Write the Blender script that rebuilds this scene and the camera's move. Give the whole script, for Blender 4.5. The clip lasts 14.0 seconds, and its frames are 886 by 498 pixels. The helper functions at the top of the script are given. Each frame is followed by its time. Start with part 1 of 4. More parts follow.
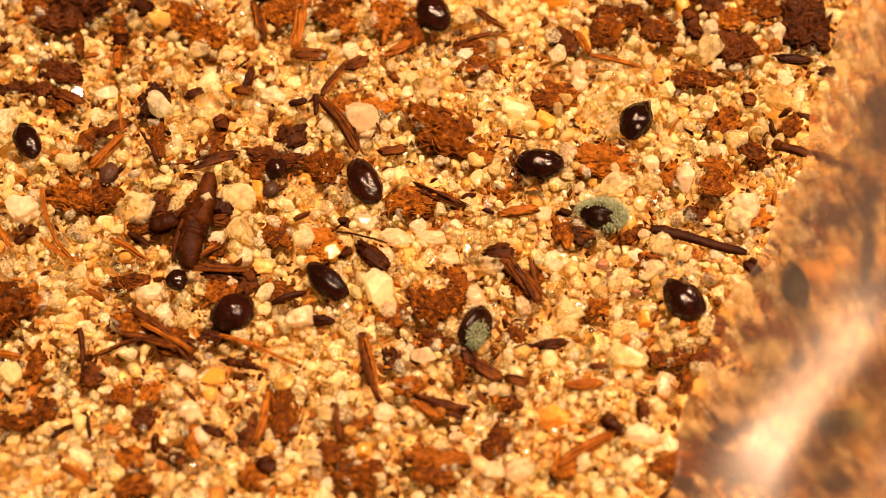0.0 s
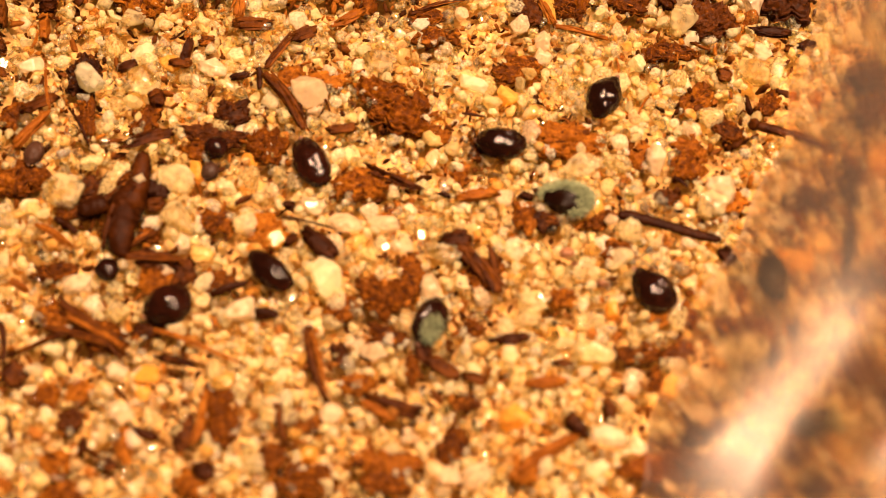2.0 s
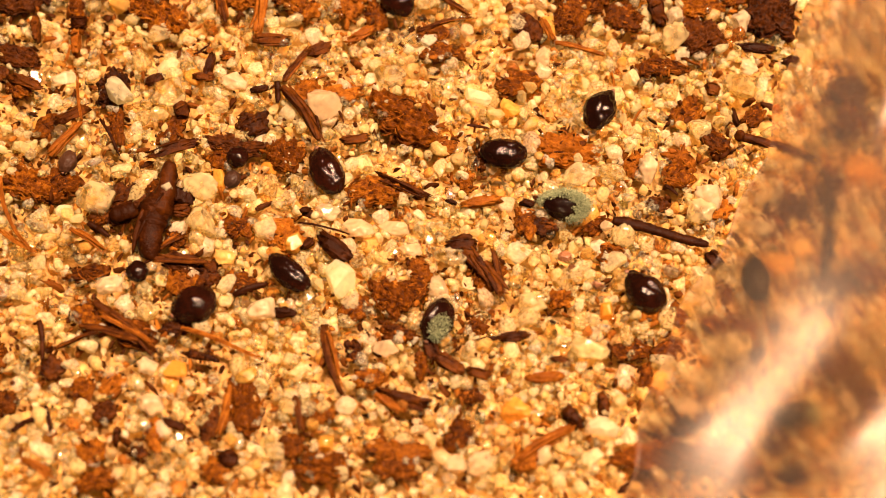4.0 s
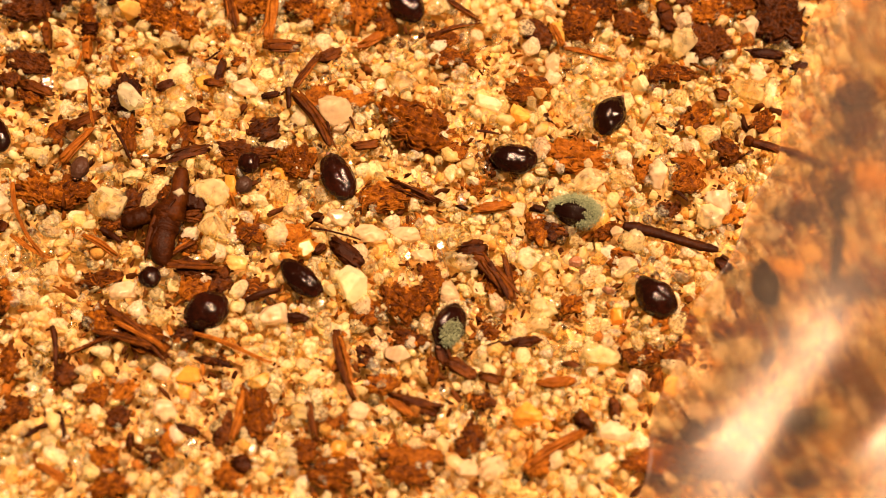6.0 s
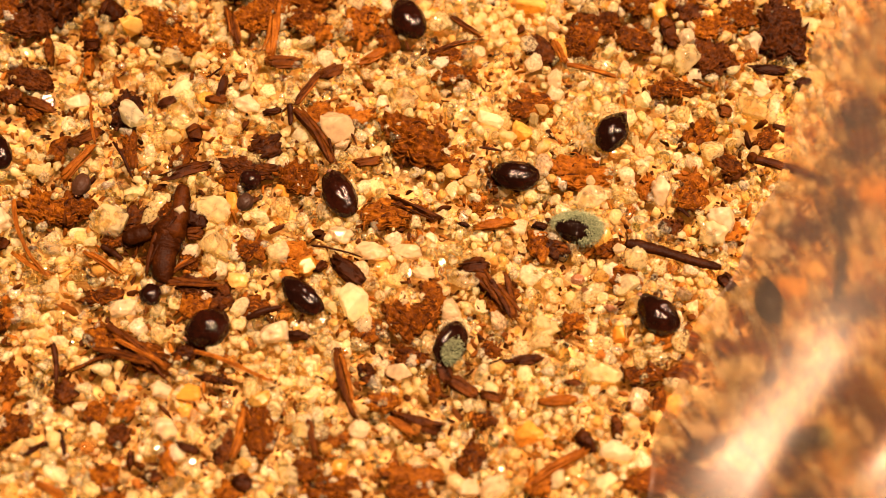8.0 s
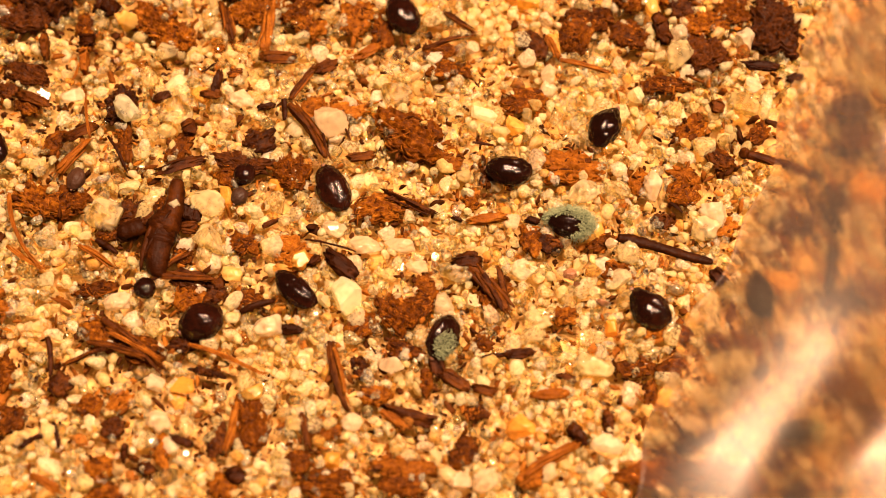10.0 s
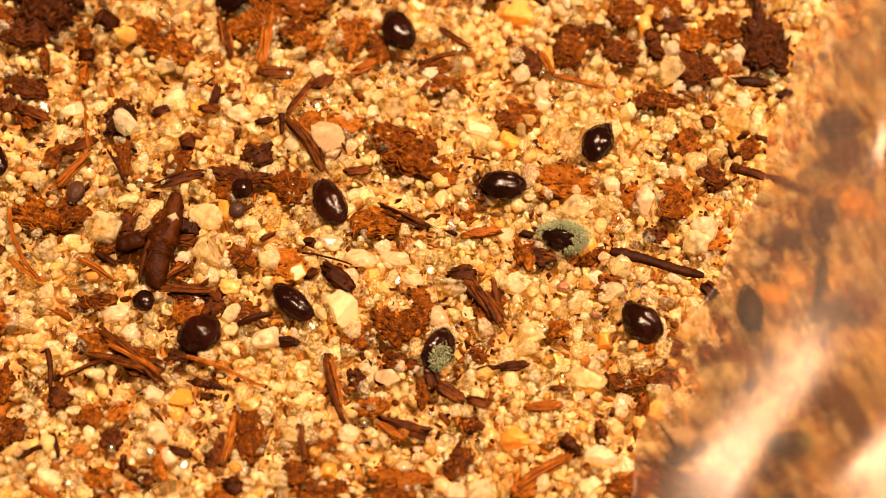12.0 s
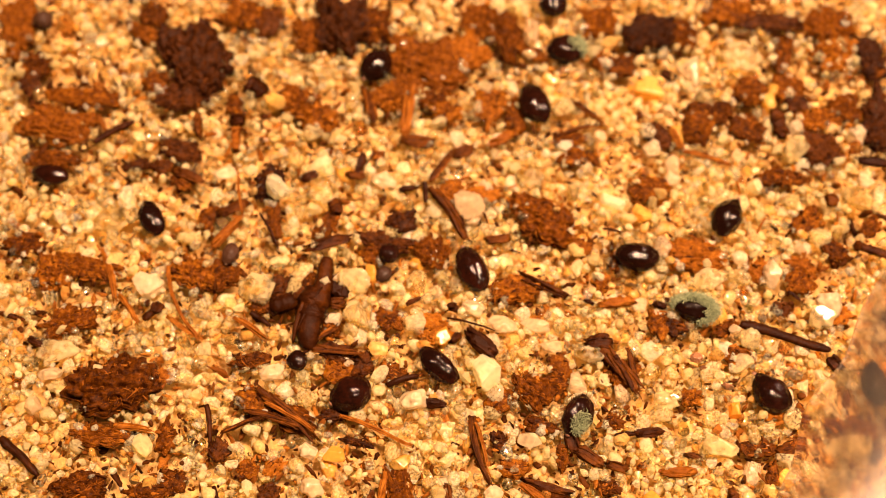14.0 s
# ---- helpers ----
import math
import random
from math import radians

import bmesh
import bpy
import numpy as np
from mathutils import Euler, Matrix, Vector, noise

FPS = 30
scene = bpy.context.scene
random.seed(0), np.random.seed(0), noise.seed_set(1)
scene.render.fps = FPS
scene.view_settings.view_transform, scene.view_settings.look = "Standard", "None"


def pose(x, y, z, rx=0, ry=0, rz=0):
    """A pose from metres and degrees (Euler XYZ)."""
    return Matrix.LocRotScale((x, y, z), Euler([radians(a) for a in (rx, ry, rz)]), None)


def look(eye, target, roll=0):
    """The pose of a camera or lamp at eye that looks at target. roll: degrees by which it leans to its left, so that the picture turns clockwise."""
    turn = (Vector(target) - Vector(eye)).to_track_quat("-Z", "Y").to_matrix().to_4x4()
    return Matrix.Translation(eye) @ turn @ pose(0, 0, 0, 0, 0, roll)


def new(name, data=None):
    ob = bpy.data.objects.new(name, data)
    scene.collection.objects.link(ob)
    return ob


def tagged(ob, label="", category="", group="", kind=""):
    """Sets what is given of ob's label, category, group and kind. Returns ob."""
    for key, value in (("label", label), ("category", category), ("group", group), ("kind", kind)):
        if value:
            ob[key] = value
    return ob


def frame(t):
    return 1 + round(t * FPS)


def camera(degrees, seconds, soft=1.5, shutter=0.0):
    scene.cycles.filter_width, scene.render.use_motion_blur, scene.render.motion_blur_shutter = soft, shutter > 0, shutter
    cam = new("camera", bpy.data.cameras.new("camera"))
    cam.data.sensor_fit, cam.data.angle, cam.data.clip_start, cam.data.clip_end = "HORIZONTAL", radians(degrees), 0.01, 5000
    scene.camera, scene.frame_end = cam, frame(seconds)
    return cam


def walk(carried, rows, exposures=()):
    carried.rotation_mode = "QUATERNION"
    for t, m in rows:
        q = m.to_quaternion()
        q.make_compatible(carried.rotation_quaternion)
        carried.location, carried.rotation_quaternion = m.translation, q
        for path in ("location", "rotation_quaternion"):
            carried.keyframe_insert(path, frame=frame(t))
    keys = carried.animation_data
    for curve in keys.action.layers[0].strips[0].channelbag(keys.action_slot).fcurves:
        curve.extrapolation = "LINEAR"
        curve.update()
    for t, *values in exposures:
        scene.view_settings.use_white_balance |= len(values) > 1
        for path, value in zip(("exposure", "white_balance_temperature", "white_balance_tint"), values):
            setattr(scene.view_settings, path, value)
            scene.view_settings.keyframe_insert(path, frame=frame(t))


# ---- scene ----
# A macro view of quartz sand with small dark seeds and plant debris. The plan is in millimetres; MM turns it into metres.
MM = 0.001
cam = camera(40.0, 14.0, soft=0.8)
cam.data.dof.use_dof = True
cam.data.dof.focus_distance = 0.0374
cam.data.dof.aperture_fstop = 47.0

PATH = [
    (0, (0.000090, -0.019805, 0.033452), (-0.000783, -0.003734, -0.003168), -2.966),
    (0.5, (0.001314, -0.018371, 0.032105), (0.000574, -0.003010, -0.004821), -2.798),
    (1, (0.001237, -0.018116, 0.032208), (0.000646, -0.003010, -0.004825), -2.293),
    (1.5, (0.000873, -0.018522, 0.032905), (0.000659, -0.003626, -0.004217), -0.789),
    (2, (0.000470, -0.018213, 0.031316), (0.000628, -0.003191, -0.005756), 0.485),
    (2.5, (0.000503, -0.017849, 0.032497), (0.000730, -0.003648, -0.004897), 0.776),
    (3, (0.000396, -0.018637, 0.033804), (0.000592, -0.004167, -0.003487), 0.767),
    (5.5, (0.000155, -0.018358, 0.033989), (0.000249, -0.003960, -0.003330), 0.307),
    (6, (-0.000154, -0.018414, 0.034118), (0.000099, -0.004001, -0.003194), 0.902),
    (6.5, (0.000001, -0.018205, 0.034233), (-0.000011, -0.003801, -0.003084), -0.001),
    (7, (-0.000061, -0.018204, 0.034210), (-0.000063, -0.003686, -0.003062), -0.035),
    (7.5, (-0.000044, -0.018301, 0.034194), (-0.000006, -0.003597, -0.003005), 0.094),
    (8, (0.000043, -0.018098, 0.034108), (0.000029, -0.003450, -0.003113), -0.067),
    (8.5, (0.000117, -0.018482, 0.034013), (0.000127, -0.003567, -0.003102), 0.024),
    (9, (0.000209, -0.018404, 0.033996), (0.000168, -0.003666, -0.003190), -0.149),
    (11.5, (0.000282, -0.018248, 0.034725), (0.000413, -0.003671, -0.002525), 0.666),
    (12, (0.000168, -0.018219, 0.034791), (0.000403, -0.003473, -0.002391), 1.029),
    (12.5, (0.000054, -0.018143, 0.034909), (0.000416, -0.003326, -0.002244), 1.485),
    (13, (-0.000329, -0.018100, 0.035092), (0.000142, -0.003133, -0.002000), 2.015),
    (13.5, (-0.002777, -0.017252, 0.036115), (-0.002469, -0.002669, -0.001130), 1.984),
    (14, (-0.004039, -0.017159, 0.037217), (-0.004101, -0.002226, 0.000108), 1.414),
]
walk(cam, [(t, look(eye, target, roll)) for t, eye, target, roll in PATH], [(0.0, 0.0), (14.0, 0.0)])

# ---- light: a dim warm room and one warm lamp of three small bulbs, high over the sand ----
world = bpy.data.worlds.new("room")
world.use_nodes = True
scene.world = world
world.node_tree.nodes["Background"].inputs["Color"].default_value = (1.0, 0.60, 0.34, 1)
world.node_tree.nodes["Background"].inputs["Strength"].default_value = 0.095

for place, energy in (((-0.004, 0.021, 0.110), 0.305), ((0.024, 0.015, 0.107), 0.25), ((0.044, 0.002, 0.103), 0.23)):
    bulb = bpy.data.lights.new("desk_lamp", "AREA")
    bulb.shape, bulb.size = "DISK", 0.016
    bulb.energy = energy
    bulb.color = (1.0, 0.597, 0.37)
    new("desk_lamp", bulb).matrix_world = look(place, (0.0, -0.003, 0.0))


# ---- materials ----
def material(name):
    m = bpy.data.materials.new(name)
    m.use_nodes = True
    return m, m.node_tree.nodes, m.node_tree.links, m.node_tree.nodes["Principled BSDF"]


def ramp(nodes, stops):
    r = nodes.new("ShaderNodeValToRGB")
    r.color_ramp.elements[0].position, r.color_ramp.elements[0].color = stops[0][0], (*stops[0][1], 1)
    r.color_ramp.elements[1].position, r.color_ramp.elements[1].color = stops[-1][0], (*stops[-1][1], 1)
    for p, c in stops[1:-1]:
        r.color_ramp.elements.new(p).color = (*c, 1)
    return r


def mottled(name, stops, size, rough=(0.4, 0.7), bump=0.4, by="object", transmission=0.0, ior=1.5, spec=0.5, island=False, coat=0.0, glow=0.0, clear=0.0, facets=0.0):
    """A natural surface: colour by noise at two scales (and by piece), uneven gloss and fine relief. size: mm of one mottle."""
    m, nodes, links, bsdf = material(name)
    where = nodes.new("ShaderNodeTexCoord")
    coarse, fine = nodes.new("ShaderNodeTexNoise"), nodes.new("ShaderNodeTexNoise")
    for tex, s, d in ((coarse, size, 3.0), (fine, size / 6, 4.0)):
        tex.inputs["Scale"].default_value = 1 / (s * MM)
        tex.inputs["Detail"].default_value = d
        links.new(where.outputs["Object"], tex.inputs["Vector"])
    mix = nodes.new("ShaderNodeMath")
    mix.operation = "MULTIPLY_ADD"
    links.new(fine.outputs["Fac"], mix.inputs[0])
    mix.inputs[1].default_value = 0.45
    if island:
        piece = nodes.new("ShaderNodeNewGeometry").outputs["Random Per Island"]
    else:
        piece = nodes.new("ShaderNodeObjectInfo").outputs["Random"]
    shift = nodes.new("ShaderNodeMath")
    shift.operation = "MULTIPLY_ADD"
    links.new(piece, shift.inputs[0])
    shift.inputs[1].default_value = 0.8 if island else 0.25
    scaled = nodes.new("ShaderNodeMath")
    scaled.operation = "MULTIPLY"
    links.new(coarse.outputs["Fac"], scaled.inputs[0])
    scaled.inputs[1].default_value = 0.25 if island else 0.8
    links.new(scaled.outputs[0], shift.inputs[2])
    links.new(shift.outputs[0], mix.inputs[2])
    less = nodes.new("ShaderNodeMath")
    less.operation = "SUBTRACT"
    links.new(mix.outputs[0], less.inputs[0])
    less.inputs[1].default_value = 0.25
    colours = ramp(nodes, stops)
    links.new(less.outputs[0], colours.inputs["Fac"])
    links.new(colours.outputs["Color"], bsdf.inputs["Base Color"])
    gloss = nodes.new("ShaderNodeMapRange")
    links.new(fine.outputs["Fac"], gloss.inputs["Value"])
    gloss.inputs["From Min"].default_value, gloss.inputs["From Max"].default_value = 0.3, 0.7
    gloss.inputs["To Min"].default_value, gloss.inputs["To Max"].default_value = rough
    links.new(gloss.outputs["Result"], bsdf.inputs["Roughness"])
    relief = nodes.new("ShaderNodeBump")
    relief.inputs["Strength"].default_value = bump
    relief.inputs["Distance"].default_value = size * 0.12 * MM
    links.new(fine.outputs["Fac"], relief.inputs["Height"])
    links.new(relief.outputs["Normal"], bsdf.inputs["Normal"])
    if coat:
        links.new(relief.outputs["Normal"], bsdf.inputs["Coat Normal"])
    if facets:
        cells, broken = nodes.new("ShaderNodeTexVoronoi"), nodes.new("ShaderNodeBump")
        cells.inputs["Scale"].default_value = 1 / (facets * MM)
        cells.inputs["Detail"].default_value = 1.0
        links.new(where.outputs["Object"], cells.inputs["Vector"])
        broken.inputs["Strength"].default_value = 0.65
        broken.inputs["Distance"].default_value = 0.45 * facets * MM
        links.new(cells.outputs["Distance"], broken.inputs["Height"])
        links.new(relief.outputs["Normal"], broken.inputs["Normal"])
        relief = broken
        links.new(relief.outputs["Normal"], bsdf.inputs["Normal"])
    bsdf.inputs["Transmission Weight"].default_value = transmission
    bsdf.inputs["IOR"].default_value = ior
    bsdf.inputs["Specular IOR Level"].default_value = spec
    bsdf.inputs["Coat Weight"].default_value = coat
    bsdf.inputs["Coat Roughness"].default_value = 0.06
    if glow:
        inner, both = nodes.new("ShaderNodeBsdfTranslucent"), nodes.new("ShaderNodeMixShader")
        links.new(colours.outputs["Color"], inner.inputs["Color"])
        links.new(relief.outputs["Normal"], inner.inputs["Normal"])
        both.inputs["Fac"].default_value = glow
        links.new(bsdf.outputs[0], both.inputs[1])
        links.new(inner.outputs[0], both.inputs[2])
        links.new(both.outputs[0], nodes["Material Output"].inputs["Surface"])
        if clear:
            window, whole = nodes.new("ShaderNodeBsdfTransparent"), nodes.new("ShaderNodeMixShader")
            links.new(colours.outputs["Color"], window.inputs["Color"])
            whole.inputs["Fac"].default_value = clear
            links.new(both.outputs[0], whole.inputs[1])
            links.new(window.outputs[0], whole.inputs[2])
            links.new(whole.outputs[0], nodes["Material Output"].inputs["Surface"])
    return m


def glassy(name, stops, milk, window, rough=(0.02, 0.12), ior=1.42, island=True, cloud=0.5):
    """Quartz: a refracting grain clouded inside by milky patches. milk: least and most cloud from piece to piece; window: share of light that goes straight through."""
    m, nodes, links, bsdf = material(name)
    where = nodes.new("ShaderNodeTexCoord")
    tint, veil = nodes.new("ShaderNodeTexNoise"), nodes.new("ShaderNodeTexNoise")
    for tex, s, d in ((tint, 0.5, 2.0), (veil, 0.11 if island else 0.32, 3.0 if island else 1.5)):
        tex.inputs["Scale"].default_value = 1 / (s * MM)
        tex.inputs["Detail"].default_value = d
        links.new(where.outputs["Object"], tex.inputs["Vector"])
    piece = nodes.new("ShaderNodeNewGeometry").outputs["Random Per Island"] if island else nodes.new("ShaderNodeObjectInfo").outputs["Random"]
    shade = nodes.new("ShaderNodeMath")
    shade.operation = "MULTIPLY_ADD"
    links.new(tint.outputs["Fac"], shade.inputs[0])
    shade.inputs[1].default_value = 0.3
    links.new(piece, shade.inputs[2])
    less = nodes.new("ShaderNodeMath")
    less.operation = "SUBTRACT"
    links.new(shade.outputs[0], less.inputs[0])
    less.inputs[1].default_value = 0.15
    colours = ramp(nodes, stops)
    links.new(less.outputs[0], colours.inputs["Fac"])
    # a second number for each piece, for its cloudiness
    mixed = nodes.new("ShaderNodeMath")
    mixed.operation = "MULTIPLY"
    links.new(piece, mixed.inputs[0])
    mixed.inputs[1].default_value = 37.7
    again = nodes.new("ShaderNodeMath")
    again.operation = "FRACT"
    links.new(mixed.outputs[0], again.inputs[0])
    level = nodes.new("ShaderNodeMapRange")
    links.new(again.outputs[0], level.inputs["Value"])
    level.inputs["To Min"].default_value, level.inputs["To Max"].default_value = milk
    patch = nodes.new("ShaderNodeMapRange")
    links.new(veil.outputs["Fac"], patch.inputs["Value"])
    patch.inputs["From Min"].default_value, patch.inputs["From Max"].default_value = 0.35, 0.65
    patch.inputs["To Min"].default_value, patch.inputs["To Max"].default_value = -cloud / 2, cloud / 2
    fog = nodes.new("ShaderNodeMath")
    fog.operation, fog.use_clamp = "ADD", True
    links.new(level.outputs["Result"], fog.inputs[0])
    links.new(patch.outputs["Result"], fog.inputs[1])
    gloss = nodes.new("ShaderNodeMapRange")
    links.new(veil.outputs["Fac"], gloss.inputs["Value"])
    gloss.inputs["From Min"].default_value, gloss.inputs["From Max"].default_value = 0.35, 0.65
    gloss.inputs["To Min"].default_value, gloss.inputs["To Max"].default_value = rough
    relief = nodes.new("ShaderNodeBump")
    relief.inputs["Strength"].default_value = 0.14
    relief.inputs["Distance"].default_value = 0.03 * MM
    links.new(veil.outputs["Fac"], relief.inputs["Height"])
    links.new(relief.outputs["Normal"], bsdf.inputs["Normal"])
    links.new(gloss.outputs["Result"], bsdf.inputs["Roughness"])
    links.new(colours.outputs["Color"], bsdf.inputs["Base Color"])
    bsdf.inputs["IOR"].default_value = ior
    clear = nodes.new("ShaderNodeMath")
    clear.operation = "SUBTRACT"
    clear.inputs[0].default_value = 1.0
    links.new(fog.outputs[0], clear.inputs[1])
    links.new(clear.outputs[0], bsdf.inputs["Transmission Weight"])
    inner, both = nodes.new("ShaderNodeBsdfTranslucent"), nodes.new("ShaderNodeMixShader")
    links.new(colours.outputs["Color"], inner.inputs["Color"])
    half = nodes.new("ShaderNodeMath")
    half.operation = "MULTIPLY"
    links.new(fog.outputs[0], half.inputs[0])
    half.inputs[1].default_value = 0.75
    links.new(half.outputs[0], both.inputs["Fac"])
    links.new(bsdf.outputs[0], both.inputs[1])
    links.new(inner.outputs[0], both.inputs[2])
    through_it, whole = nodes.new("ShaderNodeBsdfTransparent"), nodes.new("ShaderNodeMixShader")
    links.new(colours.outputs["Color"], through_it.inputs["Color"])
    whole.inputs["Fac"].default_value = window
    links.new(both.outputs[0], whole.inputs[1])
    links.new(through_it.outputs[0], whole.inputs[2])
    links.new(whole.outputs[0], nodes["Material Output"].inputs["Surface"])
    return m


QUARTZ = [(0.0, (0.74, 0.45, 0.10)), (0.15, (0.82, 0.65, 0.27)), (0.3, (0.66, 0.60, 0.34)), (0.45, (0.87, 0.79, 0.46)), (0.62, (0.84, 0.69, 0.30)), (0.8, (0.89, 0.84, 0.56)), (0.92, (0.78, 0.50, 0.12)), (1.0, (0.52, 0.22, 0.04))]
CLEAR = [(0.0, (0.92, 0.86, 0.54)), (0.5, (0.96, 0.93, 0.72)), (1.0, (0.91, 0.80, 0.45))]
quartz = glassy("translucent quartz", QUARTZ, (0.05, 0.55), 0.14, (0.0, 0.05), ior=1.5, cloud=0.35)
milky = mottled("milky quartz grains", QUARTZ, 0.3, (0.02, 0.12), 0.1, transmission=0.35, island=True, glow=0.5, clear=0.28, spec=1.0, facets=0.14)
crystal = glassy("clear quartz", CLEAR, (-0.05, 0.3), 0.17, (0.0, 0.02), ior=1.5, cloud=0.2)
chalky = glassy("opaque quartz", [(0.0, (0.72, 0.54, 0.26)), (0.5, (0.82, 0.70, 0.44)), (1.0, (0.78, 0.60, 0.30))], (0.5, 0.8), 0.15, (0.15, 0.4))
pebble_clear = glassy("clear crystal", CLEAR, (0.3, 0.55), 0.26, (0.0, 0.05), ior=1.5, island=False, cloud=0.25)
pebble_pale = glassy("pale quartz", [(0.0, (0.72, 0.58, 0.35)), (1.0, (0.82, 0.73, 0.52))], (0.4, 0.75), 0.18, (0.08, 0.3), island=False, cloud=0.5)
pebble_milky = glassy("milky quartz", [(0.0, (0.74, 0.60, 0.26)), (0.5, (0.80, 0.70, 0.38)), (1.0, (0.86, 0.77, 0.48))], (0.12, 0.42), 0.26, (0.02, 0.15), ior=1.5, island=False, cloud=0.4)
pebble_gold = glassy("golden quartz", [(0.0, (0.78, 0.45, 0.07)), (0.5, (0.86, 0.58, 0.14)), (1.0, (0.89, 0.68, 0.26))], (0.4, 0.75), 0.2, (0.1, 0.3), island=False)
pebble_dark = mottled("brown mineral", [(0.0, (0.08, 0.03, 0.015)), (1.0, (0.24, 0.11, 0.045))], 0.3, (0.15, 0.4), 0.4)
MINERALS = {"clear": pebble_clear, "pale": pebble_pale, "milky": pebble_milky, "gold": pebble_gold, "brown": pebble_dark}

seed_coat = mottled("dark seed coat", [(0.0, (0.002, 0.0006, 0.0004)), (0.5, (0.005, 0.0012, 0.0005)), (1.0, (0.020, 0.004, 0.0015))], 0.45, (0.06, 0.18), 0.3, coat=0.25, spec=0.12)
seed_dull = mottled("dusty seed coat", [(0.0, (0.008, 0.004, 0.002)), (1.0, (0.045, 0.018, 0.008))], 0.3, (0.35, 0.6), 0.4, spec=0.15)
seed_scar = mottled("seed scar", [(0.0, (0.05, 0.02, 0.01)), (1.0, (0.16, 0.07, 0.03))], 0.1, (0.5, 0.8), 0.4)
mould_head = mottled("grey-green mould", [(0.0, (0.07, 0.095, 0.045)), (0.5, (0.15, 0.185, 0.095)), (1.0, (0.28, 0.32, 0.18))], 0.2, (0.7, 0.95), 0.3, island=True)
wood_dark = mottled("dark wood", [(0.0, (0.003, 0.0007, 0.0001)), (0.5, (0.018, 0.0043, 0.0005)), (1.0, (0.080, 0.022, 0.0022))], 0.3, (0.3, 0.55), 0.7, spec=0.05, glow=0.15)
wood_brown = mottled("brown bark", [(0.0, (0.008, 0.0018, 0.0003)), (0.4, (0.036, 0.0092, 0.001)), (0.75, (0.11, 0.033, 0.003)), (1.0, (0.28, 0.10, 0.01))], 0.25, (0.3, 0.55), 0.9, spec=0.06, glow=0.3)
wood_orange = mottled("orange plant fibre", [(0.0, (0.05, 0.013, 0.001)), (0.5, (0.22, 0.068, 0.006)), (1.0, (0.52, 0.21, 0.024))], 0.25, (0.25, 0.5), 0.8, spec=0.06, glow=0.45)
mat_dark = mottled("dark rotted mat", [(0.0, (0.003, 0.0007, 0.0001)), (0.4, (0.020, 0.005, 0.0006)), (0.7, (0.075, 0.021, 0.002)), (1.0, (0.26, 0.09, 0.009))], 0.18, (0.3, 0.6), 0.9, spec=0.08, glow=0.35)
mat_brown = mottled("brown rotted mat", [(0.0, (0.005, 0.0011, 0.0002)), (0.3, (0.028, 0.0072, 0.0007)), (0.55, (0.12, 0.034, 0.002)), (0.85, (0.42, 0.155, 0.011)), (1.0, (0.58, 0.25, 0.024))], 0.18, (0.2, 0.5), 0.9, spec=0.05, glow=0.45)
mat_orange = mottled("orange fibre mat", [(0.0, (0.02, 0.005, 0.0005)), (0.35, (0.12, 0.035, 0.003)), (0.65, (0.32, 0.11, 0.009)), (1.0, (0.62, 0.28, 0.036))], 0.18, (0.2, 0.5), 0.9, spec=0.05, glow=0.5)
MATS = {"dark": mat_dark, "brown": mat_brown, "orange": mat_orange}
WOODS = {"dark": wood_dark, "brown": wood_brown, "orange": wood_orange}
humus = mottled("humus crumbs", [(0.0, (0.016, 0.004, 0.0005)), (0.4, (0.075, 0.021, 0.002)), (0.75, (0.22, 0.07, 0.007)), (1.0, (0.50, 0.20, 0.024))], 0.2, (0.35, 0.7), 0.9, island=True, spec=0.08, glow=0.5)
soil = mottled("packed sand", [(0.0, (0.07, 0.026, 0.004)), (0.35, (0.28, 0.14, 0.03)), (0.6, (0.48, 0.29, 0.085)), (1.0, (0.64, 0.44, 0.16))], 0.4, (0.6, 0.9), 0.8)


